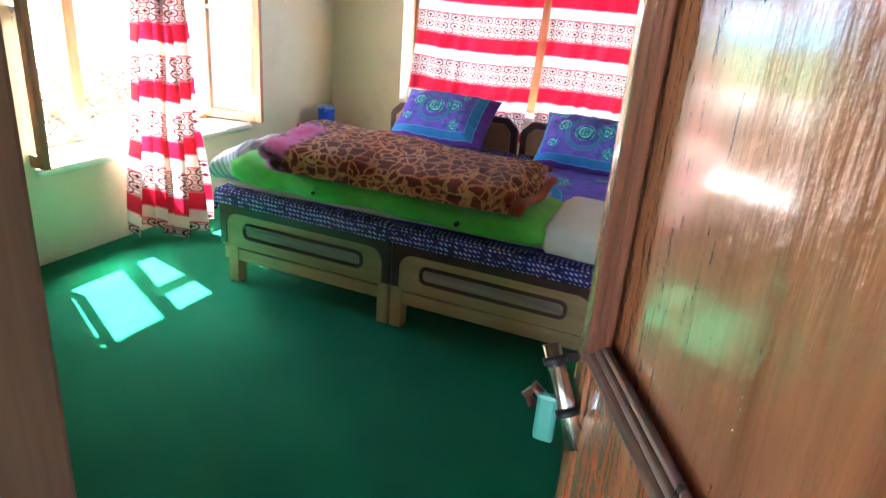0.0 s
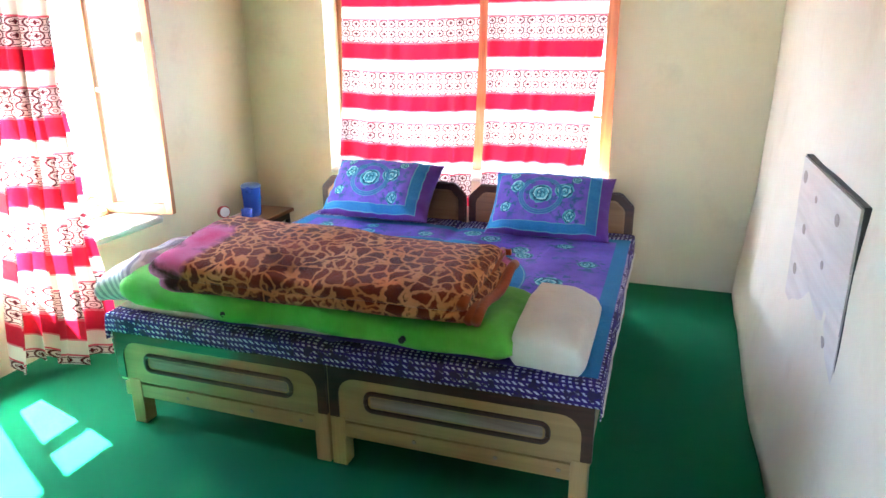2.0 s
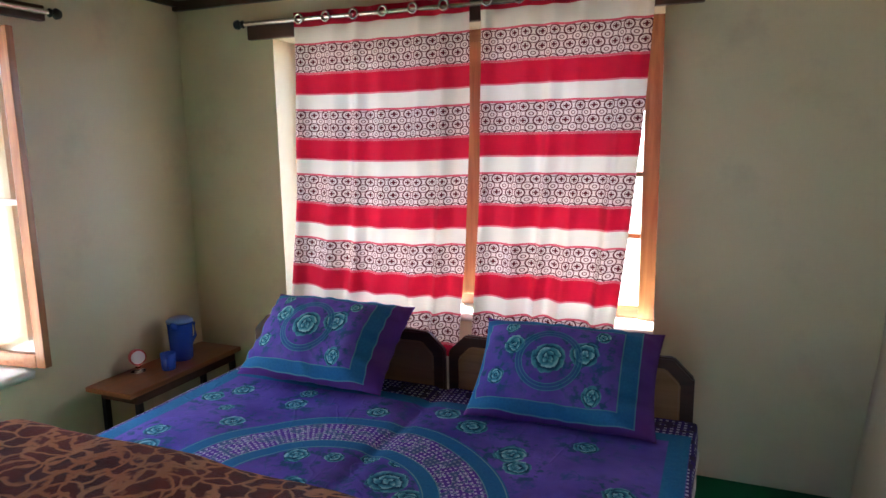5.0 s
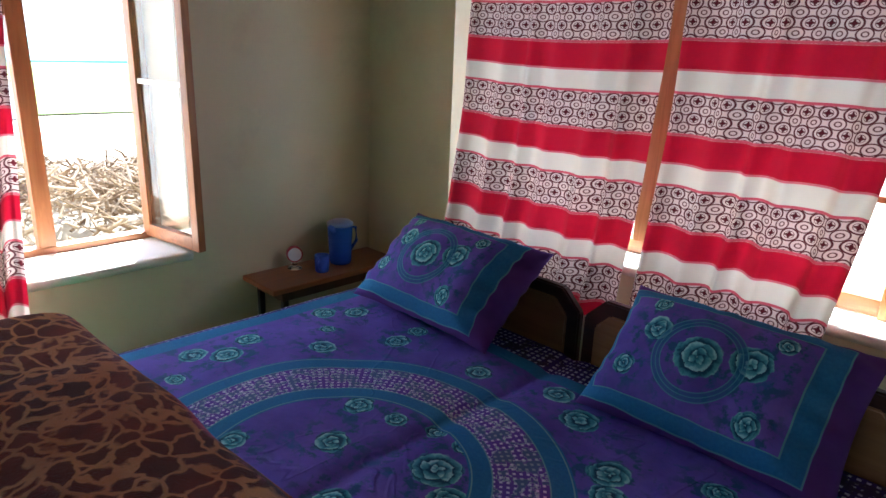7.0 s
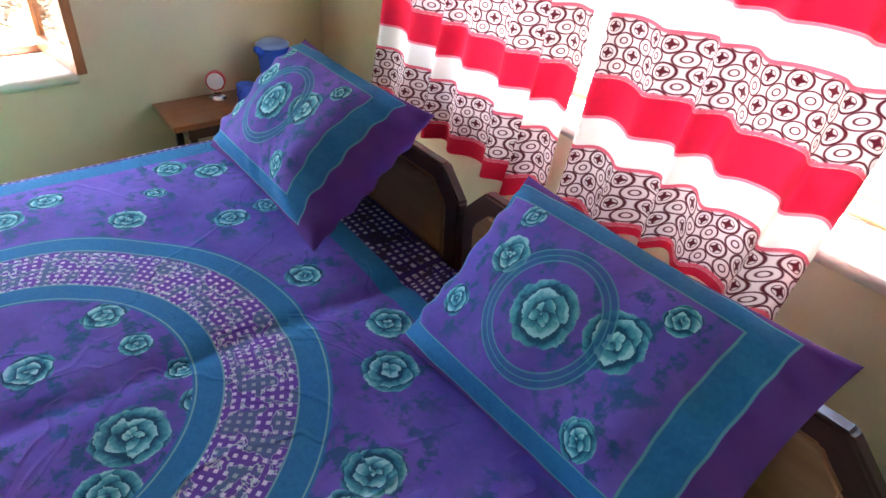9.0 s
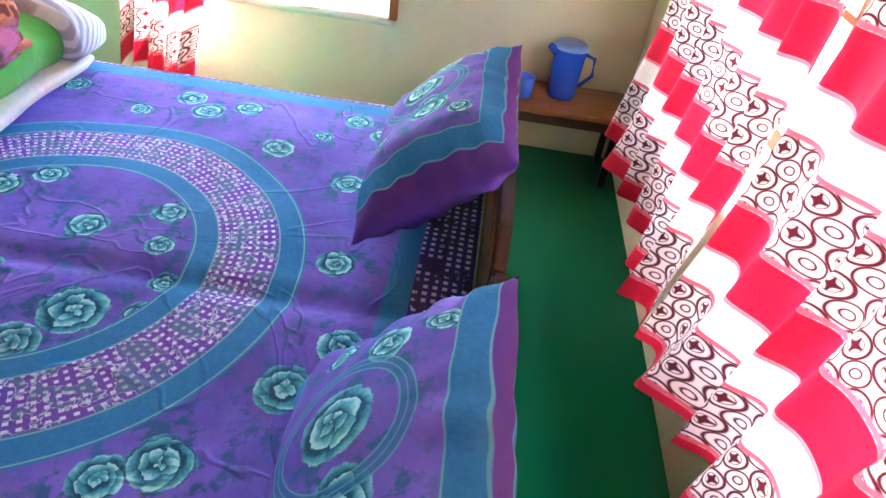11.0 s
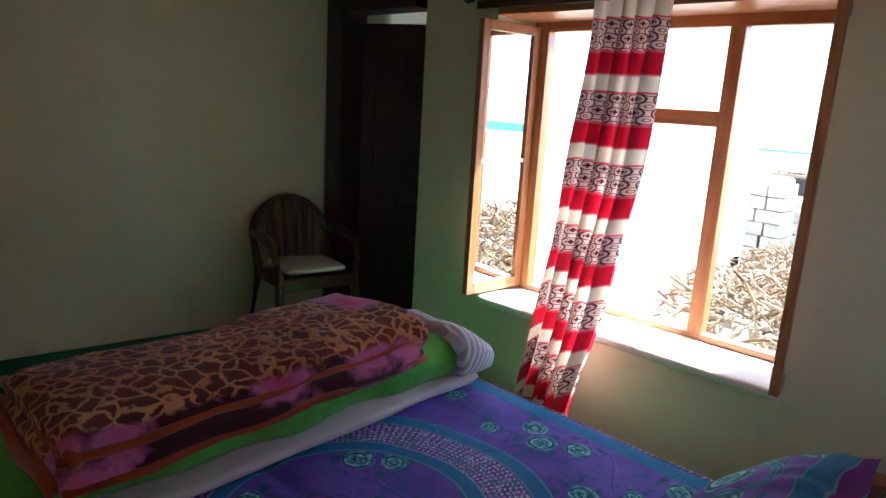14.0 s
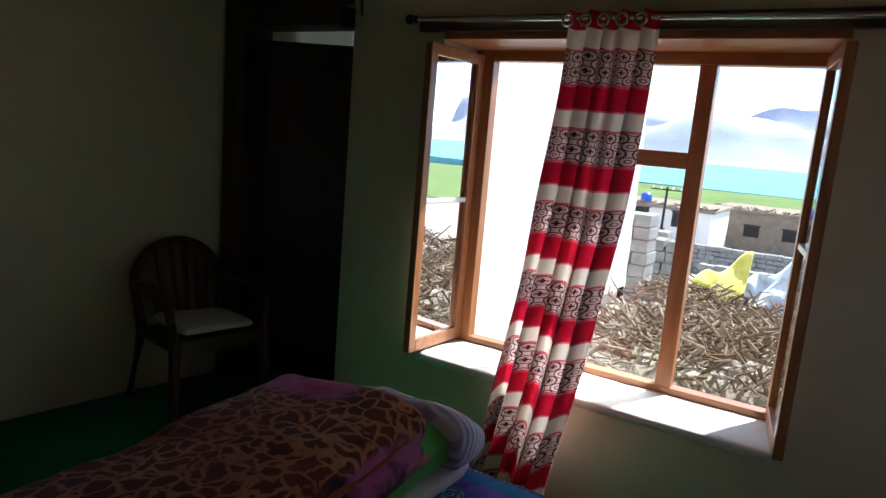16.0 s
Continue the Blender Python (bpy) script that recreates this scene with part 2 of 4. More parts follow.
def bed_cloth():
    s = Shade("printed_bedsheet", 0.85, spec=0.2)
    p = s.at()
    x, y, z = s.split(p)
    q = s.join(s.f("ADD", x, 0.54), s.f("SUBTRACT", y, 3.965))
    purple = s.ramp(s.noise(p, 5, 5, 0.6), (0.3, (0.10, 0.07, 0.39)), (0.7, (0.21, 0.145, 0.64)))
    c = strewn(s, s.join(x, y), purple, BED_ROSES)
    rad = s.vec("LENGTH", q)
    blue = s.mix(s.noise(p, 120, 2), (0.025, 0.15, 0.36), (0.05, 0.25, 0.50))
    turn = s.f("ARCTAN2", s.f("SUBTRACT", y, 3.965), s.f("ADD", x, 0.54))
    gu, gv = s.f("PINGPONG", s.f("MULTIPLY", turn, 24.0), 0.5), s.f("PINGPONG", s.f("DIVIDE", rad, 0.0165), 0.5)
    dots = s.f("MULTIPLY", s.step(gu, 0.25, 0.31), s.step(gv, 0.25, 0.31))
    vine = s.band(s.noise(p, 30, 3, 0.5, 0.6), 0.487, 0.513, 0.006)
    fill = s.step(s.noise(p, 30, 3, 0.5, 0.6), 0.53, 0.56)
    ring = s.mix(dots, (0.15, 0.07, 0.42), (0.78, 0.72, 0.90))
    ring = s.mix(s.f("MULTIPLY", fill, 0.6), ring, (0.07, 0.21, 0.27))
    ring = s.mix(vine, ring, (0.50, 0.62, 0.66))
    c = s.mix(s.band(rad, 0.37, 0.50), c, ring)
    c = s.mix(s.f("MAXIMUM", s.band(rad, 0.315, 0.37), s.band(rad, 0.50, 0.56)), c, blue)
    piping = s.f("MAXIMUM", s.f("MAXIMUM", s.band(rad, 0.320, 0.323, 0.001), s.band(rad, 0.368, 0.371, 0.001)), s.f("MAXIMUM", s.band(rad, 0.499, 0.502, 0.001), s.band(rad, 0.552, 0.555, 0.001)))
    c = s.mix(piping, c, (0.25, 0.48, 0.5))
    side = s.f("ABSOLUTE", s.f("ADD", x, 0.51))
    g2 = s.f("MULTIPLY", s.step(s.f("PINGPONG", s.f("DIVIDE", s.f("ADD", x, z), 0.021), 0.5), 0.23, 0.28), s.step(s.f("PINGPONG", s.f("DIVIDE", s.f("ADD", y, z), 0.021), 0.5), 0.23, 0.28))
    dark = s.mix(g2, (0.05, 0.03, 0.19), (0.62, 0.60, 0.78))
    dark = s.mix(s.step(s.noise(p, 28, 3), 0.52, 0.58), dark, (0.05, 0.035, 0.10))
    edge_blue = s.f("MAXIMUM", s.band(side, 0.86, 0.925), s.band(y, 4.70, 4.755))
    c = s.mix(edge_blue, c, blue)
    c = s.mix(s.f("MAXIMUM", s.f("MAXIMUM", s.step(side, 0.925, 0.928), s.step(y, 4.755, 4.758)), s.step(y, 3.235, 3.23)), c, dark)
    s.color(c)
    crease = s.step(s.f("ABSOLUTE", s.f("SUBTRACT", s.noise(p, 2.4, 3, 0.5, 0.8), 0.5)), 0.012, 0.0)
    s.bump(s.f("ADD", s.f("ADD", s.noise(p, 12, 4), s.f("MULTIPLY", crease, 0.5)), s.f("MULTIPLY", s.noise(p, 700, 2), 0.1)), 0.010, 0.6)
    return s.mat


def pillow_cloth():
    s = Shade("printed_pillowcase", 0.85, spec=0.2)
    p = s.at()
    x, y, _ = s.split(p)
    purple = s.ramp(s.noise(p, 6, 5, 0.6), (0.3, (0.095, 0.065, 0.37)), (0.7, (0.20, 0.135, 0.60)))
    blue = s.mix(s.noise(p, 110, 2), (0.025, 0.15, 0.36), (0.05, 0.25, 0.50))
    c = strewn(s, s.join(x, y), purple, CASE_ROSES)
    r = s.vec("LENGTH", s.join(s.f("ADD", x, 0.045), y))
    c = s.mix(s.f("MULTIPLY", s.band(r, 0.094, 0.116), 0.7), c, (0.03, 0.16, 0.33))
    c = s.mix(s.f("MAXIMUM", s.f("MAXIMUM", s.band(r, 0.093, 0.095, 0.001), s.band(r, 0.104, 0.1055, 0.001)), s.band(r, 0.115, 0.117, 0.001)), c, (0.12, 0.38, 0.45))
    box = s.f("MAXIMUM", s.f("DIVIDE", s.f("ABSOLUTE", s.f("ADD", x, 0.045)), 0.245), s.f("DIVIDE", s.f("ABSOLUTE", y), 0.150))
    c = s.mix(s.band(box, 1.0, 1.22, 0.005), c, blue)
    c = s.mix(s.f("MAXIMUM", s.band(box, 0.985, 1.0, 0.003), s.band(box, 1.215, 1.23, 0.003)), c, (0.14, 0.40, 0.45))
    c = s.mix(s.step(box, 1.23, 1.235), c, (0.12, 0.045, 0.27))
    s.color(c)
    s.bump(s.f("ADD", s.noise(p, 11, 4), s.f("MULTIPLY", s.noise(p, 700, 2), 0.1)), 0.010, 0.5)
    return s.mat


def fleece():
    """Giraffe-spot print with pink blooms at one end and along the head side."""
    s = Shade("giraffe_fleece", 1.0, spec=0.05)
    p = s.at()
    x, y, z = s.split(p)
    q = s.vec("ADD", p, s.vec("MULTIPLY", s.join(s.noise(p, 9, 3), s.noise(s.at(shift=(3, 1, 2)), 9, 3), s.noise(s.at(shift=(7, 4, 1)), 9, 3)), (0.11, 0.11, 0.11)))
    d = s.cells(q, 19.0, "DISTANCE_TO_EDGE", 1.0)["Distance"]
    spot = s.ramp(s.noise(p, 7, 4), (0.3, (0.060, 0.008, 0.005)), (0.75, (0.30, 0.050, 0.016)))
    net = s.ramp(s.noise(p, 5, 3), (0.3, (0.52, 0.15, 0.045)), (0.7, (0.72, 0.34, 0.15)))
    c = s.mix(s.step(s.f("ADD", d, s.f("MULTIPLY", s.f("SUBTRACT", s.noise(p, 45, 4), 0.5), 0.16)), 0.055, 0.125), net, spot)
    bloom = s.cells(s.at(scale=(1, 0.8, 1.6)), 4.6, "F1", 0.9)
    petal = s.ramp(s.f("ADD", s.f("MULTIPLY", bloom["Distance"], 1.0), s.f("MULTIPLY", s.noise(p, 15, 4), 0.6)), (0.4, (0.62, 0.05, 0.20)), (0.72, (0.60, 0.16, 0.34)), (0.88, (0.06, 0.012, 0.015)))
    where = s.f("MAXIMUM", s.f("MULTIPLY", s.step(s.f("ADD", x, s.f("MULTIPLY", s.noise(p, 6, 3), 0.16)), -0.90, -0.94), s.step(y, 3.46, 3.40)), s.step(s.f("ADD", s.f("ADD", y, s.f("MULTIPLY", s.noise(p, 7, 3), 0.10)), s.f("MULTIPLY", z, -0.3)), 3.46, 3.48))
    c = s.mix(where, c, petal)
    s.color(c)
    s.bump(s.f("ADD", s.noise(p, 260, 3), s.noise(p, 15, 3)), 0.006, 0.7)
    s.bsdf.inputs["Sheen Weight"].default_value = 0.2
    return s.mat


def gleam(name, rough=0.0, tint=(1, 1, 1)):
    """Window glass: clear, with a mirror at grazing angles."""
    s = Shade(name, rough)
    s.bsdf.inputs["Base Color"].default_value = (*tint, 1)
    s.bsdf.inputs["Transmission Weight"].default_value = 1.0
    s.bsdf.inputs["IOR"].default_value = 1.45
    return s.mat


def brush():
    s = Shade("dry_brushwood", 0.95, spec=0.1)
    n = s.tree.nodes.new("ShaderNodeNewGeometry")
    c = s.ramp(n.outputs["Random Per Island"], (0.0, (0.10, 0.065, 0.04)), (0.5, (0.30, 0.22, 0.15)), (1.0, (0.52, 0.43, 0.33)))
    s.color(s.mix(s.noise(s.at(), 25, 4), c, (0.16, 0.11, 0.07)))
    s.bump(s.noise(s.at(), 60, 4), 0.006, 0.7)
    return s.mat


def soil(name, a, b, scale=1.2):
    s = Shade(name, 1.0, spec=0.05)
    p = s.at()
    c = s.ramp(s.noise(p, scale, 7, 0.65), (0.32, a), (0.68, b))
    s.color(s.mix(s.f("MULTIPLY", s.noise(p, scale * 22, 4), 0.5), c, tuple(v * 0.6 for v in a)))
    s.bump(s.noise(p, scale * 9, 6), 0.05, 0.7)
    return s.mat


def grained_door():
    """Thickly varnished door skin with runs in the varnish."""
    s = Shade("varnished_door", 0.2, spec=0.6)
    g = s.noise(s.at(scale=(14, 14, 1.2)), 1.5, 6, 0.6, 1.2)
    s.color(s.ramp(g, (0.28, (0.17, 0.060, 0.026)), (0.7, (0.38, 0.150, 0.066))))
    run = s.noise(s.at(scale=(34, 34, 5)), 1.4, 4, 0.6)
    s.bump(s.f("ADD", run, s.f("MULTIPLY", s.noise(s.at(), 70, 3), 0.4)), 0.006, 0.55)
    s.rough(s.f("ADD", s.f("MULTIPLY", s.noise(s.at(), 9, 4), 0.22), 0.12))
    s.bsdf.inputs["Coat Weight"].default_value = 0.6
    s.bsdf.inputs["Coat Roughness"].default_value = 0.1
    return s.mat


WALL = plaster("cream_distemper", (0.66, 0.605, 0.42), (0.60, 0.54, 0.36), (0.50, 0.44, 0.30), 0.002, 0.42)
PALE = plaster("pale_distemper", (0.74, 0.69, 0.57), (0.66, 0.59, 0.45), (0.56, 0.47, 0.34))
WHITEWASH = plaster("whitewash", (0.80, 0.78, 0.73), (0.74, 0.71, 0.65), (0.6, 0.56, 0.5), 0.012)
SILL = plaster("white_sill_paint", (0.78, 0.75, 0.69), (0.72, 0.68, 0.6), (0.55, 0.5, 0.42))
CEIL = timber("ceiling_boards", (0.16, 0.11, 0.06), (0.34, 0.26, 0.16), 0.7, 0, 0.7)
CARPET = carpet()
CURTAIN = striped_curtain()
SHEET = bed_cloth()
CASE = pillow_cloth()
FLEECE = fleece()
RUST = cloth("rust_binding", (0.30, 0.055, 0.015), (0.40, 0.085, 0.022), 300, 0.006)
LIME = cloth("lime_cotton", (0.11, 0.45, 0.05), (0.17, 0.58, 0.08), 600, 0.010)
WHITE = cloth("white_cotton", (0.70, 0.66, 0.60), (0.78, 0.75, 0.70), 600, 0.012)
TICKING = ticking()
ORANGE = timber("orange_varnished_wood", (0.23, 0.075, 0.022), (0.50, 0.21, 0.075), 0.4, 2, 1.0, 0.2)
ORANGE_Y = timber("orange_varnished_rail", (0.23, 0.075, 0.022), (0.50, 0.21, 0.075), 0.4, 1, 1.0, 0.2)
ORANGE_X = timber("orange_varnished_beam", (0.23, 0.075, 0.022), (0.50, 0.21, 0.075), 0.4, 0, 1.0, 0.2)
BROWN = timber("dark_brown_wood", (0.028, 0.010, 0.006), (0.075, 0.026, 0.014), 0.4, 2, 1.0, 0.2)
BROWN_X = timber("dark_brown_beam", (0.028, 0.010, 0.006), (0.085, 0.03, 0.016), 0.4, 0, 1.0, 0.2)
BROWN_Y = timber("dark_brown_rail", (0.028, 0.010, 0.006), (0.085, 0.03, 0.016), 0.45, 1, 1.0, 0.1)
REDWOOD = timber("red_brown_moulding", (0.10, 0.034, 0.020), (0.26, 0.10, 0.06), 0.3, 2, 1.0, 0.5)
PINE_X = timber("pale_laminate", (0.30, 0.19, 0.08), (0.47, 0.32, 0.145), 0.45, 0, 0.8)
PINE = timber("pale_pine", (0.30, 0.185, 0.075), (0.47, 0.315, 0.145), 0.55, 2, 1.0)
GREYWOOD = timber("grey_inlay", (0.20, 0.15, 0.12), (0.36, 0.29, 0.24), 0.55, 0, 1.0)
TABLE = timber("reddish_tabletop", (0.17, 0.055, 0.018), (0.34, 0.13, 0.045), 0.35, 1, 0.8, 0.3)
INSET = timber("headboard_inset", (0.24, 0.11, 0.045), (0.42, 0.23, 0.10), 0.4, 0, 0.8, 0.2)
DOORSKIN = grained_door()
STEEL = plain("bright_steel", (0.72, 0.70, 0.68), 0.25, 1.0, 0.1)
IRON = plain("black_iron", (0.03, 0.028, 0.026), 0.5, 0.6)
CHAIRBROWN = plain("brown_moulded_plastic", (0.085, 0.032, 0.014), 0.32, 0.0, 0.25)
BLUE = plain("translucent_blue_plastic", (0.03, 0.09, 0.50), 0.25, 0.0, 0.1)
REDPLASTIC = plain("red_print", (0.50, 0.02, 0.03), 0.4)
LAMPWHITE = plain("white_enamel", (0.76, 0.76, 0.74), 0.4, 0.0, 0.06)
LIDBLUE = plain("pale_blue_lid", (0.16, 0.26, 0.55), 0.3, 0.0, 0.1)
TURQ = plain("turquoise_plastic", (0.05, 0.24, 0.19), 0.4)
GLASS = gleam("window_glass")
PINEWASH = timber("whitewashed_pine", (0.50, 0.44, 0.39), (0.68, 0.63, 0.57), 0.7, 1, 0.8)
BRUSH = brush()
EARTH = soil("dusty_earth", (0.30, 0.25, 0.19), (0.46, 0.40, 0.32))
FIELD = soil("green_pasture", (0.10, 0.15, 0.045), (0.19, 0.24, 0.08), 0.05)
HILL = soil("barren_mountain", (0.40, 0.40, 0.46), (0.52, 0.52, 0.58), 0.004)
LAKE = soil("lake_water", (0.15, 0.35, 0.40), (0.19, 0.41, 0.45), 0.01)
STONE = soil("grey_stone", (0.26, 0.25, 0.23), (0.42, 0.40, 0.37), 3.0)
MUD = soil("mud_brick", (0.24, 0.19, 0.14), (0.36, 0.30, 0.23), 2.0)
YELLOW = cloth("yellow_tarp", (0.55, 0.50, 0.08), (0.66, 0.60, 0.14), 200, 0.02)
SKYBLUE = cloth("pale_blue_tarp", (0.50, 0.56, 0.66), (0.62, 0.67, 0.74), 200, 0.02)


# ---- building blocks ----
def link(name, bm, mat, parent=None, label="", smooth=False):
    me = bpy.data.meshes.new(name)
    bmesh.ops.recalc_face_normals(bm, faces=bm.faces)
    bm.to_mesh(me)
    bm.free()
    me.materials.append(mat)
    if smooth:
        me.polygons.foreach_set("use_smooth", [True] * len(me.polygons))
    ob = new(name, me)
    if parent:
        ob.parent = parent
    return tagged(ob, label)


part = link


def thing(name, label, category, group="", kind=""):
    return tagged(new(name), label, category, group, kind)


def block(x0, y0, z0, x1, y1, z1, bevel=0.004, into=None):
    bm = into or bmesh.new()
    vs = bmesh.ops.create_cube(bm, size=1)["verts"]
    for v in vs:
        v.co = Vector(((x0 + x1) / 2 + v.co.x * (x1 - x0), (y0 + y1) / 2 + v.co.y * (y1 - y0), (z0 + z1) / 2 + v.co.z * (z1 - z0)))
    if bevel:
        es = list({e for v in vs for e in v.link_edges})
        bmesh.ops.bevel(bm, geom=es, offset=bevel, segments=2, affect="EDGES", profile=0.6)
    return bm


def tube(points, radius, seg=10, into=None):
    """A round bar along points; radius a number or one a point."""
    bm = into or bmesh.new()
    pts = [Vector(p) for p in points]
    rings = []
    for i, p in enumerate(pts):
        d = (pts[min(i + 1, len(pts) - 1)] - pts[max(i - 1, 0)]).normalized()
        a = d.orthogonal().normalized() if abs(d.z) < 0.99 else Vector((1, 0, 0))
        if abs(d.z) < 0.99:
            a = d.cross(Vector((0, 0, 1))).normalized()
        b = d.cross(a)
        r = radius[i] if isinstance(radius, (list, tuple)) else radius
        rings.append([bm.verts.new(p + (a * math.cos(t) + b * math.sin(t)) * r) for t in (2 * math.pi * k / seg for k in range(seg))])
    for r0, r1 in zip(rings, rings[1:]):
        for k in range(seg):
            bm.faces.new((r0[k], r0[(k + 1) % seg], r1[(k + 1) % seg], r1[k]))
    bm.faces.new(rings[0][::-1]), bm.faces.new(rings[-1])
    return bm


def turned(profile, x, y, seg=24):
    """A turned body from (radius, z) pairs."""
    bm = bmesh.new()
    rings = [[bm.verts.new((x + r * math.cos(2 * math.pi * k / seg), y + r * math.sin(2 * math.pi * k / seg), z)) for k in range(seg)] for r, z in profile]
    for r0, r1 in zip(rings, rings[1:]):
        for k in range(seg):
            bm.faces.new((r0[k], r0[(k + 1) % seg], r1[(k + 1) % seg], r1[k]))
    bm.faces.new(rings[0][::-1]), bm.faces.new(rings[-1])
    return bm


def sheet(nu, nv, fn, thick=0.0, uv=None):
    """A cloth grid; fn(a, b) gives the place for a, b in 0..1; uv(a, b) the cloth's measure."""
    bm = bmesh.new()
    lay = bm.loops.layers.uv.new("uv") if uv else None
    vs = [[bm.verts.new(fn(i / nu, j / nv)) for j in range(nv + 1)] for i in range(nu + 1)]
    for i in range(nu):
        for j in range(nv):
            f = bm.faces.new((vs[i][j], vs[i + 1][j], vs[i + 1][j + 1], vs[i][j + 1]))
            if uv:
                for lp, (a, b) in zip(f.loops, ((i, j), (i + 1, j), (i + 1, j + 1), (i, j + 1))):
                    lp[lay].uv = uv(a / nu, b / nv)
    if thick:
        bm.normal_update()
        ws = [[bm.verts.new(v.co - v.normal * thick) for v in row] for row in vs]
        for i in range(nu):
            for j in range(nv):
                bm.faces.new((ws[i][j], ws[i][j + 1], ws[i + 1][j + 1], ws[i + 1][j]))
        rim = [(i, 0) for i in range(nu)] + [(nu, j) for j in range(nv)] + [(i, nv) for i in range(nu, 0, -1)] + [(0, j) for j in range(nv, 0, -1)]
        for (i, j), (k, m) in zip(rim, rim[1:] + rim[:1]):
            bm.faces.new((vs[i][j], ws[i][j], ws[k][m], vs[k][m]))
    return bm


def wob(x, y, z, s, a):
    return a * noise.noise(Vector((x * s, y * s, z * s)))


def wall(name, mat, label, *cells):
    bm = bmesh.new()
    for c in cells:
        block(*c, bevel=0.0, into=bm)
    return tagged(link(name, bm, mat), label, "wall", kind="structure")


# ---- the room ----
W, E, S, N = -2.27, 1.04, 1.0, 5.45
H = 2.40


def ceil_z(y):
    return 2.265 - (y - S) * 0.018


tagged(link("floor_next_room", block(-7.2, -1.6, -0.12, -2.73, 2.44, 0.0, 0), EARTH), "bare floor of the next room", "floor", kind="structure")
tagged(link("floor", block(-2.73, -1.6, -0.12, 1.3, 5.9, 0.0, 0), CARPET), "worn dark green carpet over the whole floor", "floor", kind="structure")
WY0, WY1, WZ0, WZ1 = 2.86, 4.43, 0.49, 1.97
wall("wall_west", WALL, "cream distempered wall with a window and a doorway", (-2.72, -1.6, 0, W, 1.52, H), (-2.72, 1.52, 2.10, W, 2.34, H), (-2.72, 2.34, 0, W, WY0, H), (-2.72, WY0, 0, W, WY1, WZ0 - 0.03), (-2.72, WY0, WZ1, W, WY1, H), (-2.72, WY1, 0, W, N, H))
NX0, NX1, NZ0, NZ1 = -1.66, 0.225, 0.62, 1.955
wall("wall_north", WALL, "cream distempered wall behind the headboards", (-2.72, N, 0, NX0, 5.85, H), (NX0, N, 0, NX1, 5.85, NZ0 - 0.02), (NX0, N, NZ1, NX1, 5.85, H), (NX1, N, 0, 1.3, 5.85, H))


def east_face(a, b):
    y, z = -1.6 + a * 7.05, (1 - b) * H
    lean = 0.075 * math.sin(math.pi * min(z, 2.1) / 2.1 * 0.75) + 0.03 * max(0.0, min(1.0, (y - 4.4)))
    return Vector((E - 0.07 + lean + wob(0, y, z, 1.6, 0.014) + wob(3, y, z, 5.0, 0.005), y, z))


tagged(link("wall_east", sheet(90, 34, east_face, 0.25), PALE, smooth=True), "pale lumpy hand-plastered wall", "wall", kind="structure")
sb = bmesh.new()
block(W, 0, 0, 0.33, 0.35, H, 0.0, sb), block(0.33, 0, 2.05, E, 0.35, H, 0.0, sb)
for v in sb.verts:
    v.co.y += 0.715 - 0.15 * v.co.x
tagged(link("wall_south", sb, WALL), "stained cream wall beside the entrance", "wall", kind="structure")
# unseen corridor; the south opening is added so sky light reaches the entrance door
wall("wall_corridor", WALL, "corridor wall outside the room, with an opening added to let daylight in", (-0.9, -1.6, 0, -0.6, 0.62, H), (-0.9, -1.8, 0, -0.25, -1.6, H), (-0.25, -1.8, 2.1, 0.8, -1.6, H), (0.8, -1.8, 0, 1.3, -1.6, H))
cb = bmesh.new()
ys = [-1.6 + i * 0.248 for i in range(31)]
for y0, y1 in zip(ys, ys[1:]):
    vs = block(-2.72, y0 + 0.003, 0, 1.25, y1 - 0.003, 0.03, 0.0, cb)
for v in cb.verts:
    v.co.z += ceil_z(v.co.y)
tagged(link("ceiling", cb, CEIL), "low ceiling of brown boards", "ceiling", kind="structure")
# unseen slab; north overhang sized to keep a sun sliver off the floor
roof = block(-2.9, -1.9, 2.42, 1.4, 6.09, 2.6, 0.0)
tagged(link("roof", roof, MUD), "unseen roof slab over the ceiling, overhanging north to block sun", "roof", kind="structure")
for nm, c in (("trim_north", (W, N - 0.035, 2.135, E, N - 0.002, 2.183)), ("trim_west", (W + 0.002, S, 2.14, W + 0.03, N, 2.17))):
    bm = block(*c, 0.004)
    if nm == "trim_west":
        for v in bm.verts:
            v.co.z += ceil_z(v.co.y) - 2.17
    tagged(link(nm, bm, BROWN_X), "dark timber strip along the top of the wall", "trim", kind="structure")


# ---- windows ----
def slab(name, c, mat, parent, label="", bevel=0.005):
    return part(name, block(*c, bevel), mat, parent, label)


def sash(name, hinge, width, angle, z0, z1, parent):
    """A casement leaf of two panes, hung at hinge and swung by angle in degrees."""
    leaf = thing(name, "", "")
    leaf.parent = parent
    m = pose(hinge[0], hinge[1], 0, 0, 0, angle)
    d, t = 0.048, 0.036
    for nm, c, mt in (("stile", (0, 0, z0, t, d, z1), ORANGE), ("stile", (0, width - d, z0, t, width, z1), ORANGE), ("rail", (0, d, z0, t, width - d, z0 + 0.06), ORANGE_Y), ("rail", (0, d, z1 - d, t, width - d, z1), ORANGE_Y), ("bar", (0.006, d, 1.205, t - 0.006, width - d, 1.228), LAMPWHITE)):
        bm = block(*c, 0.004)
        bm.transform(m)
        part(nm, bm, mt, leaf)
    for a, b in ((z0 + 0.06, 1.205), (1.228, z1 - d)):
        bm = block(0.016, d, a, 0.020, width - d, b, 0)
        bm.transform(m)
        part("pane", bm, GLASS, leaf).visible_shadow = False
    return leaf


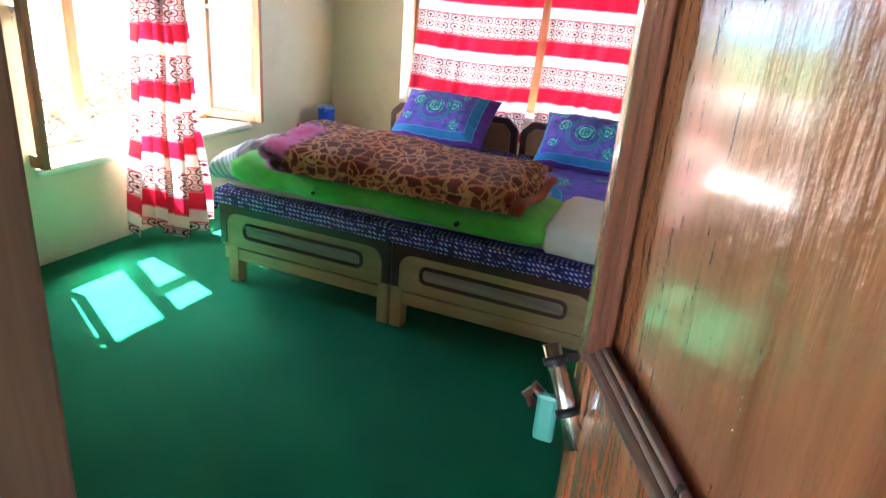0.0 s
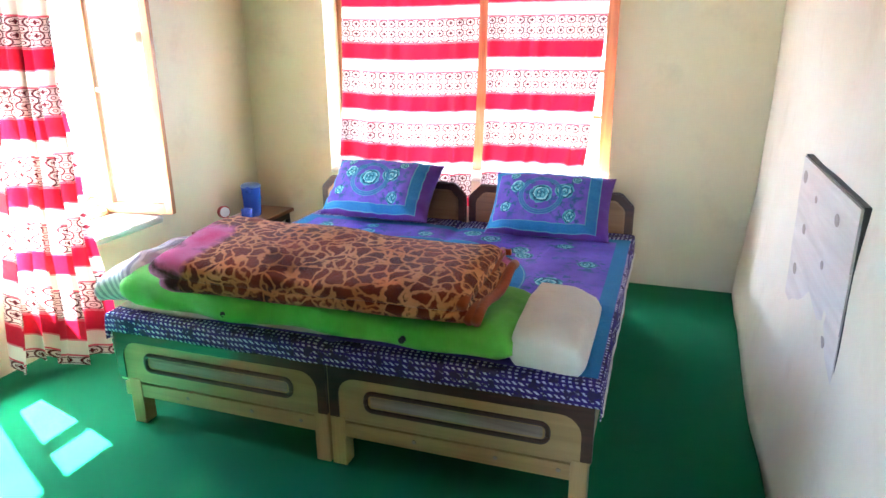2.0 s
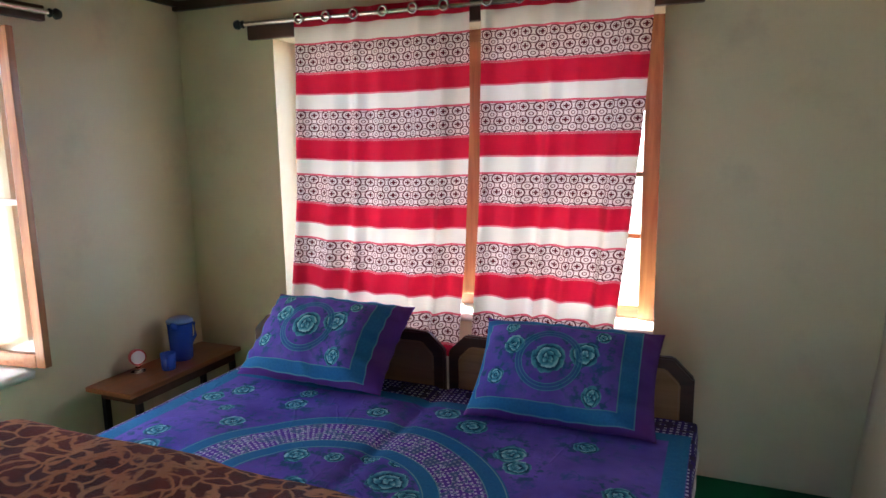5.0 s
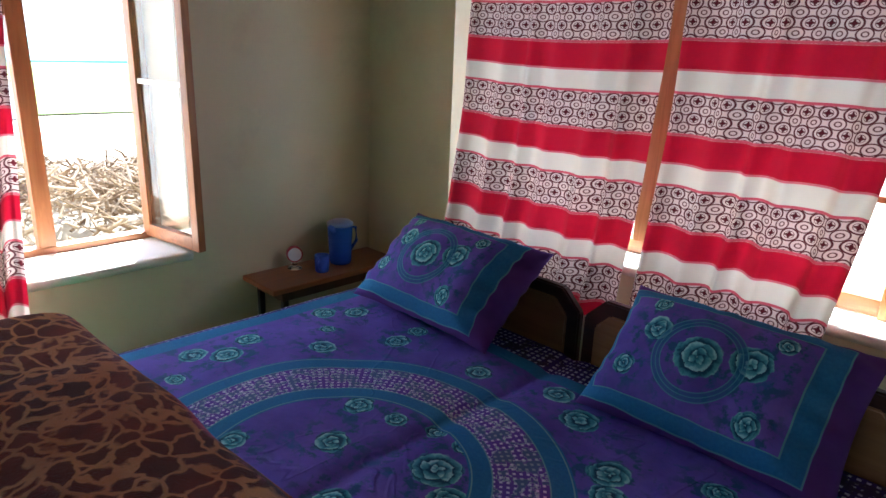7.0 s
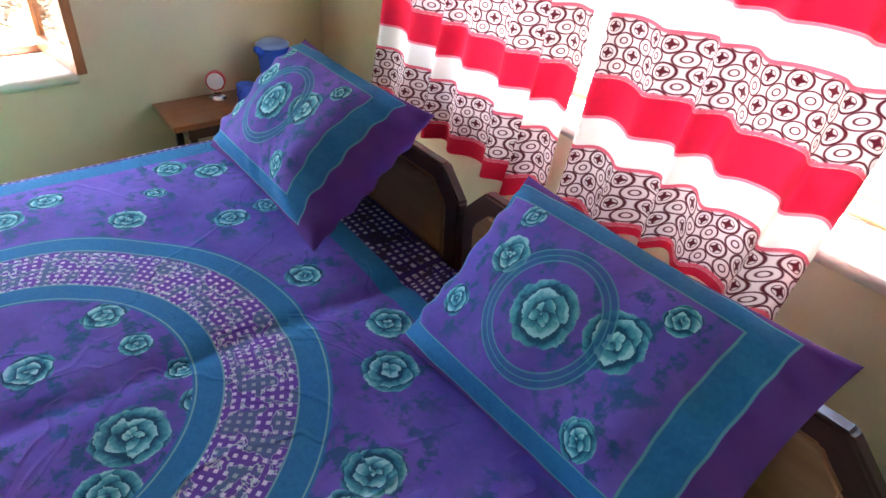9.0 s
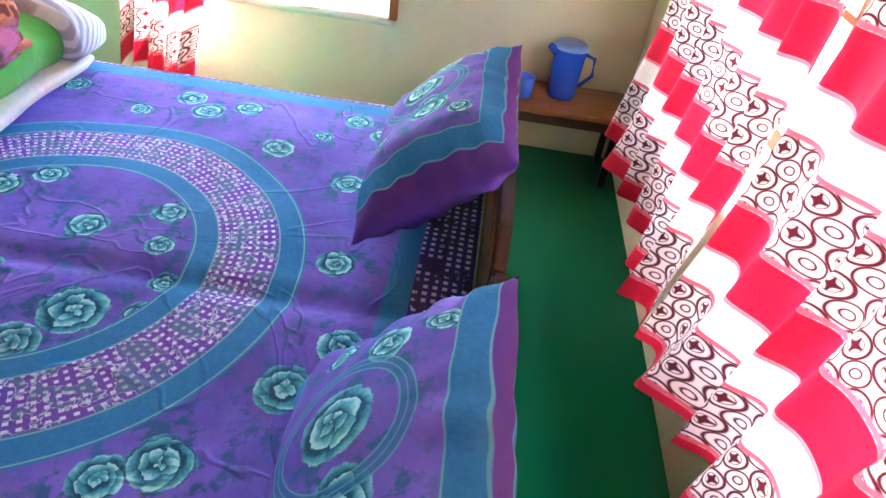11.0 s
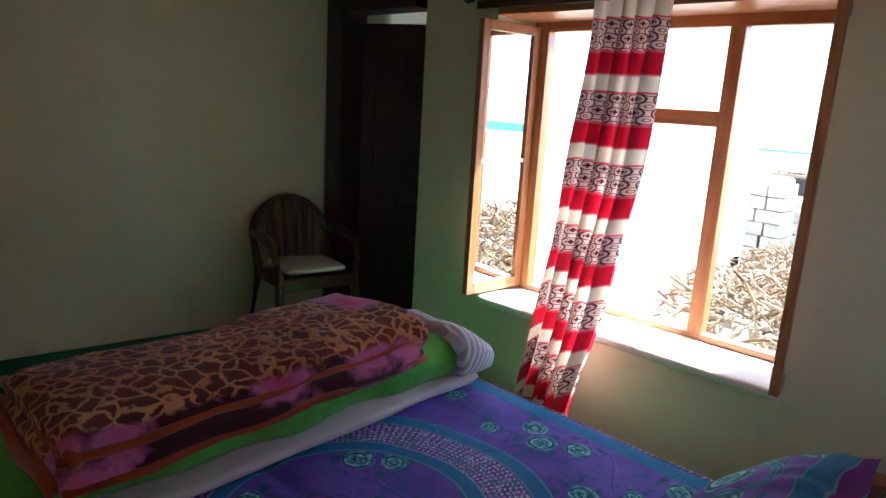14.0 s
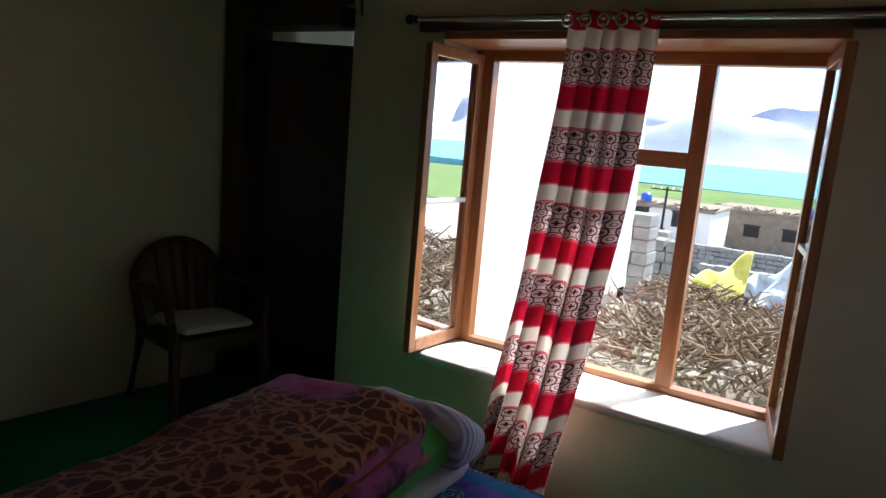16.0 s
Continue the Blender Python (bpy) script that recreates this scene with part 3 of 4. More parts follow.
win = thing("window_1", "wide casement window of orange wood, side leaves open", "window", kind="structure")
FX0, FX1, FZ0, FZ1 = -2.64, -2.575, 0.475, 1.95
for nm, c, mt in (("frame_post", (FX0, 2.86, FZ0, FX1, 2.955, FZ1), ORANGE), ("frame_post", (FX0, 4.365, FZ0, FX1, 4.43, FZ1), ORANGE), ("mullion", (FX0, 3.35, FZ0 + 0.045, FX1, 3.42, FZ1 - 0.06), ORANGE), ("mullion", (FX0, 3.902, FZ0 + 0.045, FX1, 3.97, FZ1 - 0.06), ORANGE), ("head", (FX0, 2.955, FZ1 - 0.06, FX1, 4.365, FZ1), ORANGE_Y), ("cill", (FX0, 2.955, FZ0, FX1, 4.365, FZ0 + 0.045), ORANGE_Y), ("transom", (FX0 + 0.01, 3.42, 1.465, FX1 - 0.005, 3.902, 1.535), ORANGE_Y), ("head_lining", (FX1, 2.86, WZ1 - 0.03, W + 0.01, 4.43, WZ1), ORANGE_Y)):
    slab(nm, c, mt, win)
for a, b in ((FZ0 + 0.045, 1.465), (1.53, FZ1 - 0.06)):
    part("pane", block(-2.612, 3.42, a, -2.608, 3.902, b, 0), GLASS, win).visible_shadow = False
sash("sash", (-2.575, 2.905), 0.415, -95, 0.503, 1.915, win)
sash("sash", (-2.595, 4.385), 0.43, -81, 0.503, 1.92, win)


def sill_top(a, b):
    x, y = -2.575 + a * 0.325, 2.86 + b * 1.57
    return Vector((x, y, 0.49 + wob(x, y, 0, 7, 0.004) - max(0, a - 0.9) * 0.1))


tagged(link("window_sill_west", sheet(14, 60, sill_top, 0.035), SILL, smooth=True), "white painted plaster window sill, chipped at the edge", "window sill", kind="structure")
win2 = thing("window_2", "orange wooden window with small panes behind curtains", "window", kind="structure")
GY0, GY1 = 5.64, 5.70
for nm, c, mt in (("frame_post", (NX0, GY0, NZ0, NX0 + 0.07, GY1, NZ1), ORANGE), ("frame_post", (NX1 - 0.085, GY0 - 0.02, NZ0, NX1, GY1, NZ1), ORANGE), ("mullion", (-0.75, GY0 - 0.03, NZ0 + 0.06, -0.555, GY1, NZ1 - 0.06), ORANGE), ("head", (NX0 + 0.07, GY0, NZ1 - 0.06, NX1 - 0.085, GY1, NZ1), ORANGE_X), ("cill", (NX0 + 0.07, GY0, NZ0, NX1 - 0.085, GY1, NZ0 + 0.06), ORANGE_X)):
    slab(nm, c, mt, win2)
for x0, x1 in ((NX0 + 0.07, -0.75), (-0.555, NX1 - 0.085)):
    mid = (x0 + x1) / 2
    slab("bar", (mid - 0.012, 5.66, NZ0 + 0.06, mid + 0.012, 5.68, NZ1 - 0.06), ORANGE, win2, bevel=0.002)
    for z in (1.0, 1.28, 1.57):
        slab("bar", (x0, 5.661, z - 0.011, x1, 5.679, z + 0.011), ORANGE_X, win2, bevel=0.002)
    part("pane", block(x0, 5.668, NZ0 + 0.06, x1, 5.672, NZ1 - 0.06, 0), GLASS, win2).visible_shadow = False


def sill_n(a, b):
    x, y = NX0 + a * (NX1 - NX0), N - 0.01 + b * 0.20
    return Vector((x, y, NZ0 + wob(x, y, 3, 7, 0.004)))


tagged(link("window_sill_north", sheet(60, 10, sill_n, 0.03), SILL, smooth=True), "white painted plaster sill behind the curtains", "window sill", kind="structure")


# ---- curtain rods and curtains ----
def rod(name, label, a, b, out, drop):
    """A dark board fixed to the wall with a steel bar in front."""
    r = thing(name, label, "curtain rod")
    a, b, out = Vector(a), Vector(b), Vector(out)
    d = (b - a).normalized()
    lo, hi = a - out * 0.0, b + out * 0.035
    part("board", block(min(lo.x, hi.x), min(lo.y, hi.y), a.z - drop, max(lo.x, hi.x), max(lo.y, hi.y), a.z + 0.02, 0.006), BROWN_X if abs(d.x) > 0.5 else BROWN_Y, r)
    p, q = a + out * 0.075 + d * 0.02, b + out * 0.075 - d * 0.02
    part("bar", tube([p, q], 0.011, 12), STEEL, r)
    for e, s in ((p, -1), (q, 1)):
        part("finial", tube([e + d * s * k for k in (0, 0.01, 0.02, 0.04, 0.055, 0.06)], [0.011, 0.02, 0.012, 0.024, 0.02, 0.004], 14), IRON, r)
        part("bracket", tube([e - d * s * 0.03 - out * 0.04, e - d * s * 0.03 + out * 0.004], 0.009, 8), IRON, r)
    return r


rod("curtain_rod", "dark brown rod board with steel bar over the north window", (-1.79, N, 2.025), (0.37, N, 2.01), (0, -1, 0), 0.07)
rod("curtain_rod", "dark brown rod board with steel bar over the west window", (W, 2.74, 2.015), (W, 4.65, 2.0), (1, 0, 0), 0.045)


def curtain(label, at, folds, depth, drop, gather):
    """at(a, b): a point on the hanging line and its outward direction; gather: cloth width in metres."""
    c = thing("curtain", label, "curtain", "striped curtains")

    def fn(a, b):
        base, along, out, amp = at(a, b)
        ph = a * folds * 2 * math.pi
        w = math.sin(ph + 1.1 * math.sin(ph * 0.37 + 1.0) + 0.8 * noise.noise(Vector((a * 5, b * 1.6, gather)))) * depth * amp * (0.75 + 0.5 * abs(noise.noise(Vector((a * 3.3, 2.0, gather)))))
        w += wob(a * 4, b * 3, 1.7, 1.3, depth * 0.7 * amp)
        return base + out * w + along * (math.cos(ph) * depth * 0.25 * amp)

    part("cloth", sheet(int(folds * 20), 90, fn, 0.0, lambda a, b: (a * gather, b * drop)), CURTAIN, c, smooth=True)
    for k in range(int(folds)):
        a = (k + 0.25) / folds
        base, along, out, amp = at(a, 0.02)
        bm = bmesh.new()
        n = 16
        ring = [[bm.verts.new(base + along * (math.cos(t) * (0.021 + 0.006 * math.cos(u))) + Vector((0, 0, math.sin(t) * (0.021 + 0.006 * math.cos(u)))) + out * (0.006 * math.sin(u) + depth)) for u in (2 * math.pi * j / 6 for j in range(6))] for t in (2 * math.pi * i / n for i in range(n))]
        for i in range(n):
            for j in range(6):
                bm.faces.new((ring[i][j], ring[(i + 1) % n][j], ring[(i + 1) % n][(j + 1) % 6], ring[i][(j + 1) % 6]))
        part("grommet", bm, STEEL, c, smooth=True)
    return c


def hang_n(x0, x1, xb0, xb1, zb, kick):
    def at(a, b):
        top, bot = x0 + a * (x1 - x0), xb0 + a * (xb1 - xb0)
        x = top + (bot - top) * b ** 1.3
        z = 2.055 + (zb(a) - 2.055) * b
        return Vector((x, 5.378 - kick * b ** 3 * (0.8 + 0.2 * math.sin(a * 9)), z)), Vector((1, 0, 0)), Vector((0, -1, 0)), 0.75 + 0.9 * b * b
    return at


curtain("red, white and brown banded curtain, drawn shut", hang_n(-1.475, -0.575, -1.53, -0.60, lambda a: 0.475 - 0.03 * math.sin(a * 3.1), 0.13), 6, 0.020, 1.53, 1.15)
curtain("red, white and brown banded curtain with a slanting outer edge", hang_n(-0.525, 0.19, -0.535, 0.065, lambda a: 0.525, 0.17), 5, 0.022, 1.50, 0.95)


def hang_w(a, b):
    top, bot = 3.475 + a * 0.345, 3.26 + a * 0.39
    s = b ** 1.5
    y = top + (bot - top) * s
    z = 2.03 - 1.985 * b + 0.05 * math.sin(a * 7) * b * b
    x = -2.185 + 0.03 * b * b + 0.20 * b * b * a
    return Vector((x, y, z)), Vector((0, 1, 0)), Vector((1, 0, 0)), 0.8 + 0.6 * b


curtain("banded curtain gathered in deep folds, hanging loose to the floor", hang_w, 5, 0.05, 1.985, 0.85)

# ---- beds ----
BX0, BXM, BX1, BY0, BY1 = -1.451, -0.51, 0.42, 3.19, 4.94


def chamfered(x0, x1, z0, z1, y0, y1, cut):
    """A panel whose upper corners are cut."""
    bm = bmesh.new()
    pts = [(x0, z0), (x1, z0), (x1, z1 - cut), (x1 - cut, z1), (x0 + cut, z1), (x0, z1 - cut)]
    f = bm.faces.new([bm.verts.new((x, y0, z)) for x, z in pts])
    r = bmesh.ops.extrude_face_region(bm, geom=[f])
    bmesh.ops.translate(bm, verts=[v for v in r["geom"] if isinstance(v, bmesh.types.BMVert)], vec=(0, y1 - y0, 0))
    bmesh.ops.bevel(bm, geom=bm.edges[:], offset=0.006, segments=2, affect="EDGES")
    return bm


def slot(x0, x1, z0, z1, y, r, width):
    """A long groove with rounded ends, as a closed raised bead."""
    pts = []
    for cx, cz, a0 in ((x1 - r, z1 - r, 0), (x0 + r, z1 - r, 90), (x0 + r, z0 + r, 180), (x1 - r, z0 + r, 270)):
        for k in range(6):
            t = radians(a0 + k * 18)
            pts.append((cx + r * math.cos(t), y, cz + r * math.sin(t)))
    return tube(pts + [pts[0], pts[1]], width, 8)


def edging(x0, x1, z0, z1, width, drop, r, y0, y1):
    """A flat border that runs up one side, across the top with round inner corners, and down the other."""
    def line(a0, a1, top, rad):
        pts = [(a0, z0)]
        for cx, t0 in ((a0 + rad, 180), (a1 - rad, 90)):
            pts += [(cx + rad * math.cos(radians(t0 - k * 15)), top - rad + rad * math.sin(radians(t0 - k * 15))) for k in range(7)]
        return pts + [(a1, z0)]
    outer, inner = line(x0, x1, z1, 0.035), line(x0 + width, x1 - width, z1 - drop, r)
    bm = bmesh.new()
    loops = [[bm.verts.new((x, y, z)) for x, z in path] for y in (y0, y1) for path in (outer, inner)]
    of, nf, ob, nb = loops
    for k in range(len(of) - 1):
        bm.faces.new((of[k], of[k + 1], nf[k + 1], nf[k]))
        bm.faces.new((nf[k], nf[k + 1], nb[k + 1], nb[k]))
        bm.faces.new((of[k + 1], of[k], ob[k], ob[k + 1]))
        bm.faces.new((ob[k + 1], ob[k], nb[k], nb[k + 1]))
    for k in (0, len(of) - 1):
        bm.faces.new((of[k], nf[k], nb[k], ob[k]))
    return bm


def single_bed(x0, x1, label):
    b = thing("bed", label, "bed", "pair of beds")
    part("footboard", block(x0 + 0.006, BY0, 0.185, x1 - 0.006, BY0 + 0.03, 0.436, 0.006), PINE_X, b, "pale laminate footboard")
    part("edging", edging(x0 + 0.003, x1 - 0.003, 0.20, 0.442, 0.036, 0.082, 0.07, BY0 - 0.005, BY0 + 0.012), BROWN_X, b, "dark brown edging")
    part("inlay", block(x0 + 0.16, BY0 - 0.003, 0.258, x1 - 0.16, BY0 + 0.01, 0.302, 0.01), GREYWOOD, b, "greyish inlaid strip")
    part("inlay_bead", slot(x0 + 0.145, x1 - 0.145, 0.246, 0.314, BY0 - 0.002, 0.026, 0.009), BROWN_X, b, "dark brown beading")
    # dark strip stands in for the shade in the slot above the rail
    part("shadow_strip", block(x0 + 0.10, BY0 + 0.012, 0.178, x1 - 0.05, BY0 + 0.024, 0.1855, 0.001), BROWN_X, b)
    part("foot_rail", block(x0 + 0.02, BY0 + 0.002, 0.118, x1 - 0.02, BY0 + 0.03, 0.1775, 0.004), PINE_X, b, "pale knotty rail")
    for kx in (0.32, 0.61, 0.82):
        part("knot", tube([(x0 + kx, BY0 + 0.004, 0.150), (x0 + kx, BY0 + 0.0005, 0.150)], [0.010, 0.007], 9), GREYWOOD, b)
    for lx in (x0 + 0.045 if x0 < -1 else x0 + 0.002, x1 - 0.059 if x1 < 0 else x1 - 0.07):
        for ly in (BY0 - 0.002, BY1 - 0.08):
            part("leg", block(lx, ly, 0, lx + 0.057, ly + 0.06, 0.20, 0.004), PINE, b)
    for sx in (x0 + 0.01, x1 - 0.035):
        part("side_rail", block(sx, BY0 + 0.03, 0.22, sx + 0.025, BY1 - 0.04, 0.37, 0.004), PINE, b)
    part("slat_base", block(x0 + 0.035, BY0 + 0.03, 0.33, x1 - 0.035, BY1 - 0.04, 0.352, 0.0), PINE, b)
    part("headboard", chamfered(x0 + 0.006, x1 - 0.006, 0.16, 0.69, BY1 - 0.035, BY1 - 0.004, 0.07), BROWN_X, b, "dark brown headboard")
    part("head_panel", chamfered(x0 + 0.05, x1 - 0.05, 0.40, 0.65, BY1 - 0.043, BY1 - 0.030, 0.05), INSET, b, "tan wooden inset")
    return b


single_bed(BX0, BXM - 0.003, "low pale wooden bed with dark edging")
single_bed(BXM + 0.003, BX1, "low pale wooden bed with dark edging")
for x0, x1 in ((BX0 + 0.04, BXM - 0.006), (BXM + 0.006, BX1 - 0.04)):
    tagged(link("mattress", block(x0, BY0 + 0.035, 0.353, x1, BY1 - 0.05, 0.462, 0.03), WHITE, smooth=True), "thin white mattress on the bed base", "mattress", "mattresses")


def bedcover(a, b):
    """Flat top that turns down over the foot and the two sides."""
    lx, ly = BX1 - BX0 + 0.02, BY1 - BY0 - 0.045
    u, v = -0.11 + a * (lx + 0.22), -0.072 + b * (ly + 0.072)
    x, y, z = BX0 - 0.01 + u, BY0 + v - 0.012, 0.476
    r = 0.03
    dx = -u if u < 0 else (u - lx if u > lx else 0)
    dy = -v if v < 0 else 0
    z -= max(dx, dy)
    if u < 0:
        x = BX0 - 0.012 - wob(0, y, z, 9, 0.008)
    elif u > lx:
        x = BX1 + 0.012 + wob(0, y, z, 9, 0.008)
    if v < 0:
        y = BY0 - 0.016 - wob(x, 0, z, 9, 0.008)
    ex = min(u + 0.0, lx - u) if 0 <= u <= lx else 0
    if 0 <= u <= lx and v >= 0:
        e = min(ex, v)
        z -= max(0, (r - e)) ** 2 * 6
        z += wob(x, y, 0, 3, 0.008) + 0.010 * abs(noise.noise(Vector((x * 2.2 + y * 1.4, y * 2.6, 4)))) - 0.012 * math.exp(-((x - BXM) / 0.03) ** 2)
    return Vector((x, y, z))


tagged(link("bedsheet", sheet(150, 140, bedcover, 0.004), SHEET, smooth=True), "purple and blue bedsheet printed with teal roses and a ring", "bedsheet")


cover = bpy.data.objects["bedsheet"]
for sx in (BX0 - 0.014, BX1 + 0.014):
    pts = [(sx + wob(0, BY0 + k * 0.085, 0.4, 9, 0.006), BY0 + k * 0.085, 0.374 + 0.006 * math.sin(k * 2.1)) for k in range(21)]
    part("hem", tube(pts, 0.005, 8), WHITE, cover, "white stitched hem", True)


def pillow(m, label):
    """A stuffed pillow, 0.62 by 0.40, with a sewn flange at one end."""
    bm = bmesh.new()
    nu, nv = 64, 44
    for sgn in (1, -1):
        vs = []
        for i in range(nu + 1):
            row = []
            for j in range(nv + 1):
                a, b = -1 + 2 * i / nu, -1 + 2 * j / nv
                x = 0.325 * a * (1 - 0.06 * (1 - b * b) * abs(a))
                y = 0.205 * b * (1 - 0.07 * (1 - a * a) * abs(b))
                t = (max(0, 1 - abs(a) ** 2.6) * max(0, 1 - abs(b) ** 2.6)) ** 0.6
                z = sgn * (0.108 * t) + wob(x, y, sgn, 9, 0.010) * min(1, t * 3) + wob(a, b, 2, 2.2, 0.008)
                z += 0.011 * math.sin(y * 95 + 3 * noise.noise(Vector((x * 4, y * 6, sgn)))) * max(0.0, abs(a) - 0.45) * min(1, t * 4)
                z += 0.007 * math.sin((x + y) * 60 + 4 * noise.noise(Vector((x * 5, y * 5, 3)))) * max(0.0, abs(b) - 0.4) * min(1, t * 4)
                row.append(bm.verts.new((x, y, z)))
            vs.append(row)
        for i in range(nu):
            for j in range(nv):
                bm.faces.new((vs[i][j], vs[i + 1][j], vs[i + 1][j + 1], vs[i][j + 1]))
    bmesh.ops.remove_doubles(bm, verts=bm.verts[:], dist=0.0015)
    ob = link("pillow", bm, CASE, smooth=True)
    ob.matrix_world = m
    return tagged(ob, label, "pillow", "pillows")


def lean(bl, br, tl, lift=0.035):
    """The pose of a pillow from three of its corners."""
    bl, br, tl = Vector(bl), Vector(br), Vector(tl)
    x = (br - bl).normalized()
    y = (tl - bl - x * (tl - bl).dot(x)).normalized()
    z = x.cross(y)
    c = (br + tl) / 2 + z * lift
    m = Matrix((x, y, z)).transposed().to_4x4()
    m.translation = c
    return m


pillow(lean((-1.272, 4.623, 0.52), (-0.655, 4.629, 0.515), (-1.295, 4.925, 0.767), 0.02), "purple pillow with teal rose print, leaning on the headboard")
pillow(lean((-0.305, 4.665, 0.495), (0.31, 4.685, 0.49), (-0.335, 4.93, 0.73), 0.02), "purple pillow with a ringed rose, leaning on the headboard")


def folded(x0, x1, y0, y1, z0, z1, bulge, nx, seed, droop=None, skew=0.0):
    """One soft folded layer: a rounded slab with uneven faces."""
    bm = bmesh.new()
    ns = 40
    rings = []
    for i in range(nx + 1):
        a = i / nx
        end = min(1, min(a, 1 - a) * nx / 2.5 + 0.25) ** 0.5
        ring = []
        for k in range(ns):
            t = 2 * math.pi * k / ns
            ct, st = math.cos(t), math.sin(t)
            cy = math.copysign(abs(ct) ** 0.5, ct)
            cz = math.copysign(abs(st) ** 0.62, st)
            x = x0 + a * (x1 - x0)
            y = (y0 + y1) / 2 + cy * (y1 - y0) / 2 * (0.93 + 0.07 * end) + skew * a
            zz = (z0 + z1) / 2 + cz * (z1 - z0) / 2 * end
            if droop:
                zz += droop(x, y) * (0.5 + 0.5 * cz)
            zz += wob(x, y, seed, 3.5, bulge) * (0.5 + 0.5 * cz) + wob(x, y, seed + 5, 11, bulge * 0.35) * max(0, cz)
            y += wob(x, zz, seed + 9, 4, bulge * 1.2)
            ring.append(bm.verts.new((x, y, zz)))
        rings.append(ring)
    for r0, r1 in zip(rings, rings[1:]):
        for k in range(ns):
            bm.faces.new((r0[k], r0[(k + 1) % ns], r1[(k + 1) % ns], r1[k]))
    bm.faces.new(rings[0][::-1]), bm.faces.new(rings[-1])
    return bm


quilt = thing("folded_quilt", "lime green quilt with white backing, folded across the bed", "quilt")
part("backing", folded(-1.42, 0.36, 3.21, 3.625, 0.473, 0.525, 0.012, 60, 1, skew=0.06), WHITE, quilt, "white cotton backing", True)
part("top_fabric", folded(-1.35, 0.16, 3.155, 3.60, 0.505, 0.635, 0.032, 60, 3, lambda x, y: 0.10 * max(0, min(0.35, -1.0 - x))), LIME, quilt, "lime green cotton", True)
part("rolled_end", folded(-1.50, -1.31, 3.17, 3.63, 0.50, 0.675, 0.034, 26, 7, lambda x, y: -0.5 * max(0, -1.36 - x)), TICKING, quilt, "grey and white lining rolled outwards", True)
part("end_band", folded(0.145, 0.38, 3.15, 3.66, 0.485, 0.645, 0.034, 24, 11, lambda x, y: -0.22 * max(0, x - 0.28)), WHITE, quilt, "white turned-back end", True)
for x, y in ((-0.88, 3.145), (-0.20, 3.142)):
    part("tuft", tube([(x, y - 0.006, 0.56), (x, y + 0.01, 0.56)], 0.011, 12), IRON, quilt, "dark green button")

blanket = thing("folded_blanket", "brown giraffe-print fleece blanket with pink blooms, folded on the quilt", "blanket")


def sag(x, y):
    return 0.035 * max(0, (-x - 0.3)) + 0.02 * math.sin((y - 3.1) * 4)


part("lower_fold", folded(-1.10, 0.03, 3.09, 3.655, 0.615, 0.69, 0.012, 60, 21, sag, 0.07), FLEECE, blanket, smooth=True)
part("upper_fold", folded(-1.14, 0.01, 3.085, 3.625, 0.655, 0.735, 0.018, 60, 27, lambda x, y: sag(x, y) * 1.3, 0.07), FLEECE, blanket, smooth=True)
for x, z in ((0.02, 0.655), (0.045, 0.655), (-0.005, 0.70)):
    pts = [(x + wob(0, 3.14 + k * 0.06, x, 5, 0.012), 3.145 + k * 0.062, z + 0.012 * math.sin(k)) for k in range(10)]
    part("binding", tube(pts, 0.018, 10), RUST, blanket, "rust coloured binding", True)
for z, y in ((0.645, 3.652), (0.705, 3.622)):
    pts = [(-1.10 + k * 0.094, y + wob(k, z, 1, 0.9, 0.008) + 0.0058 * k, z + 0.022 * max(0, (0.8 - k * 0.09)) + 0.006 * math.sin(k * 1.7)) for k in range(13)]
    part("binding", tube(pts, 0.012, 10), RUST, blanket, "rust coloured binding", True)

# ---- bench in the corner ----
bench = thing("low_table", "narrow low wooden table with reddish top and dark legs", "table")
part("tabletop", block(-2.262, 4.665, 0.292, -1.975, 5.43, 0.318, 0.006), TABLE, bench)
part("apron", block(-2.23, 4.72, 0.245, -1.995, 5.40, 0.291, 0.003), BROWN_Y, bench)
for lx in (-2.235, -2.02):
    for ly in (4.725, 5.37):
        part("leg", block(lx, ly, 0, lx + 0.028, ly + 0.028, 0.246, 0.003), IRON, bench)
jug = thing("water_jug", "blue translucent plastic jug with a lid, on the low table", "jug")
jx, jy, jz = -2.13, 5.15, 0.319
part("body", turned([(0.052, jz), (0.056, jz + 0.01), (0.060, jz + 0.10), (0.064, jz + 0.19), (0.066, jz + 0.20), (0.060, jz + 0.20)], jx, jy), BLUE, jug, smooth=True)
part("lid", turned([(0.067, jz + 0.201), (0.068, jz + 0.212), (0.05, jz + 0.224), (0.012, jz + 0.226)], jx, jy), LIDBLUE, jug, "pale blue lid", True)
part("spout", tube([(jx + 0.02, jy - 0.055, jz + 0.185), (jx + 0.03, jy - 0.085, jz + 0.208)], [0.02, 0.012], 10), BLUE, jug, "", True)
part("handle", tube([(jx - 0.005, jy + 0.062, jz + 0.18), (jx, jy + 0.10, jz + 0.17), (jx, jy + 0.105, jz + 0.10), (jx, jy + 0.06, jz + 0.05)], 0.008, 8), BLUE, jug, "", True)
mug = thing("plastic_mug", "small blue plastic mug beside the jug", "mug")
part("body", turned([(0.030, jz), (0.034, jz + 0.005), (0.037, jz + 0.085), (0.034, jz + 0.085), (0.031, jz + 0.01)], -2.07, 4.995), BLUE, mug, smooth=True)
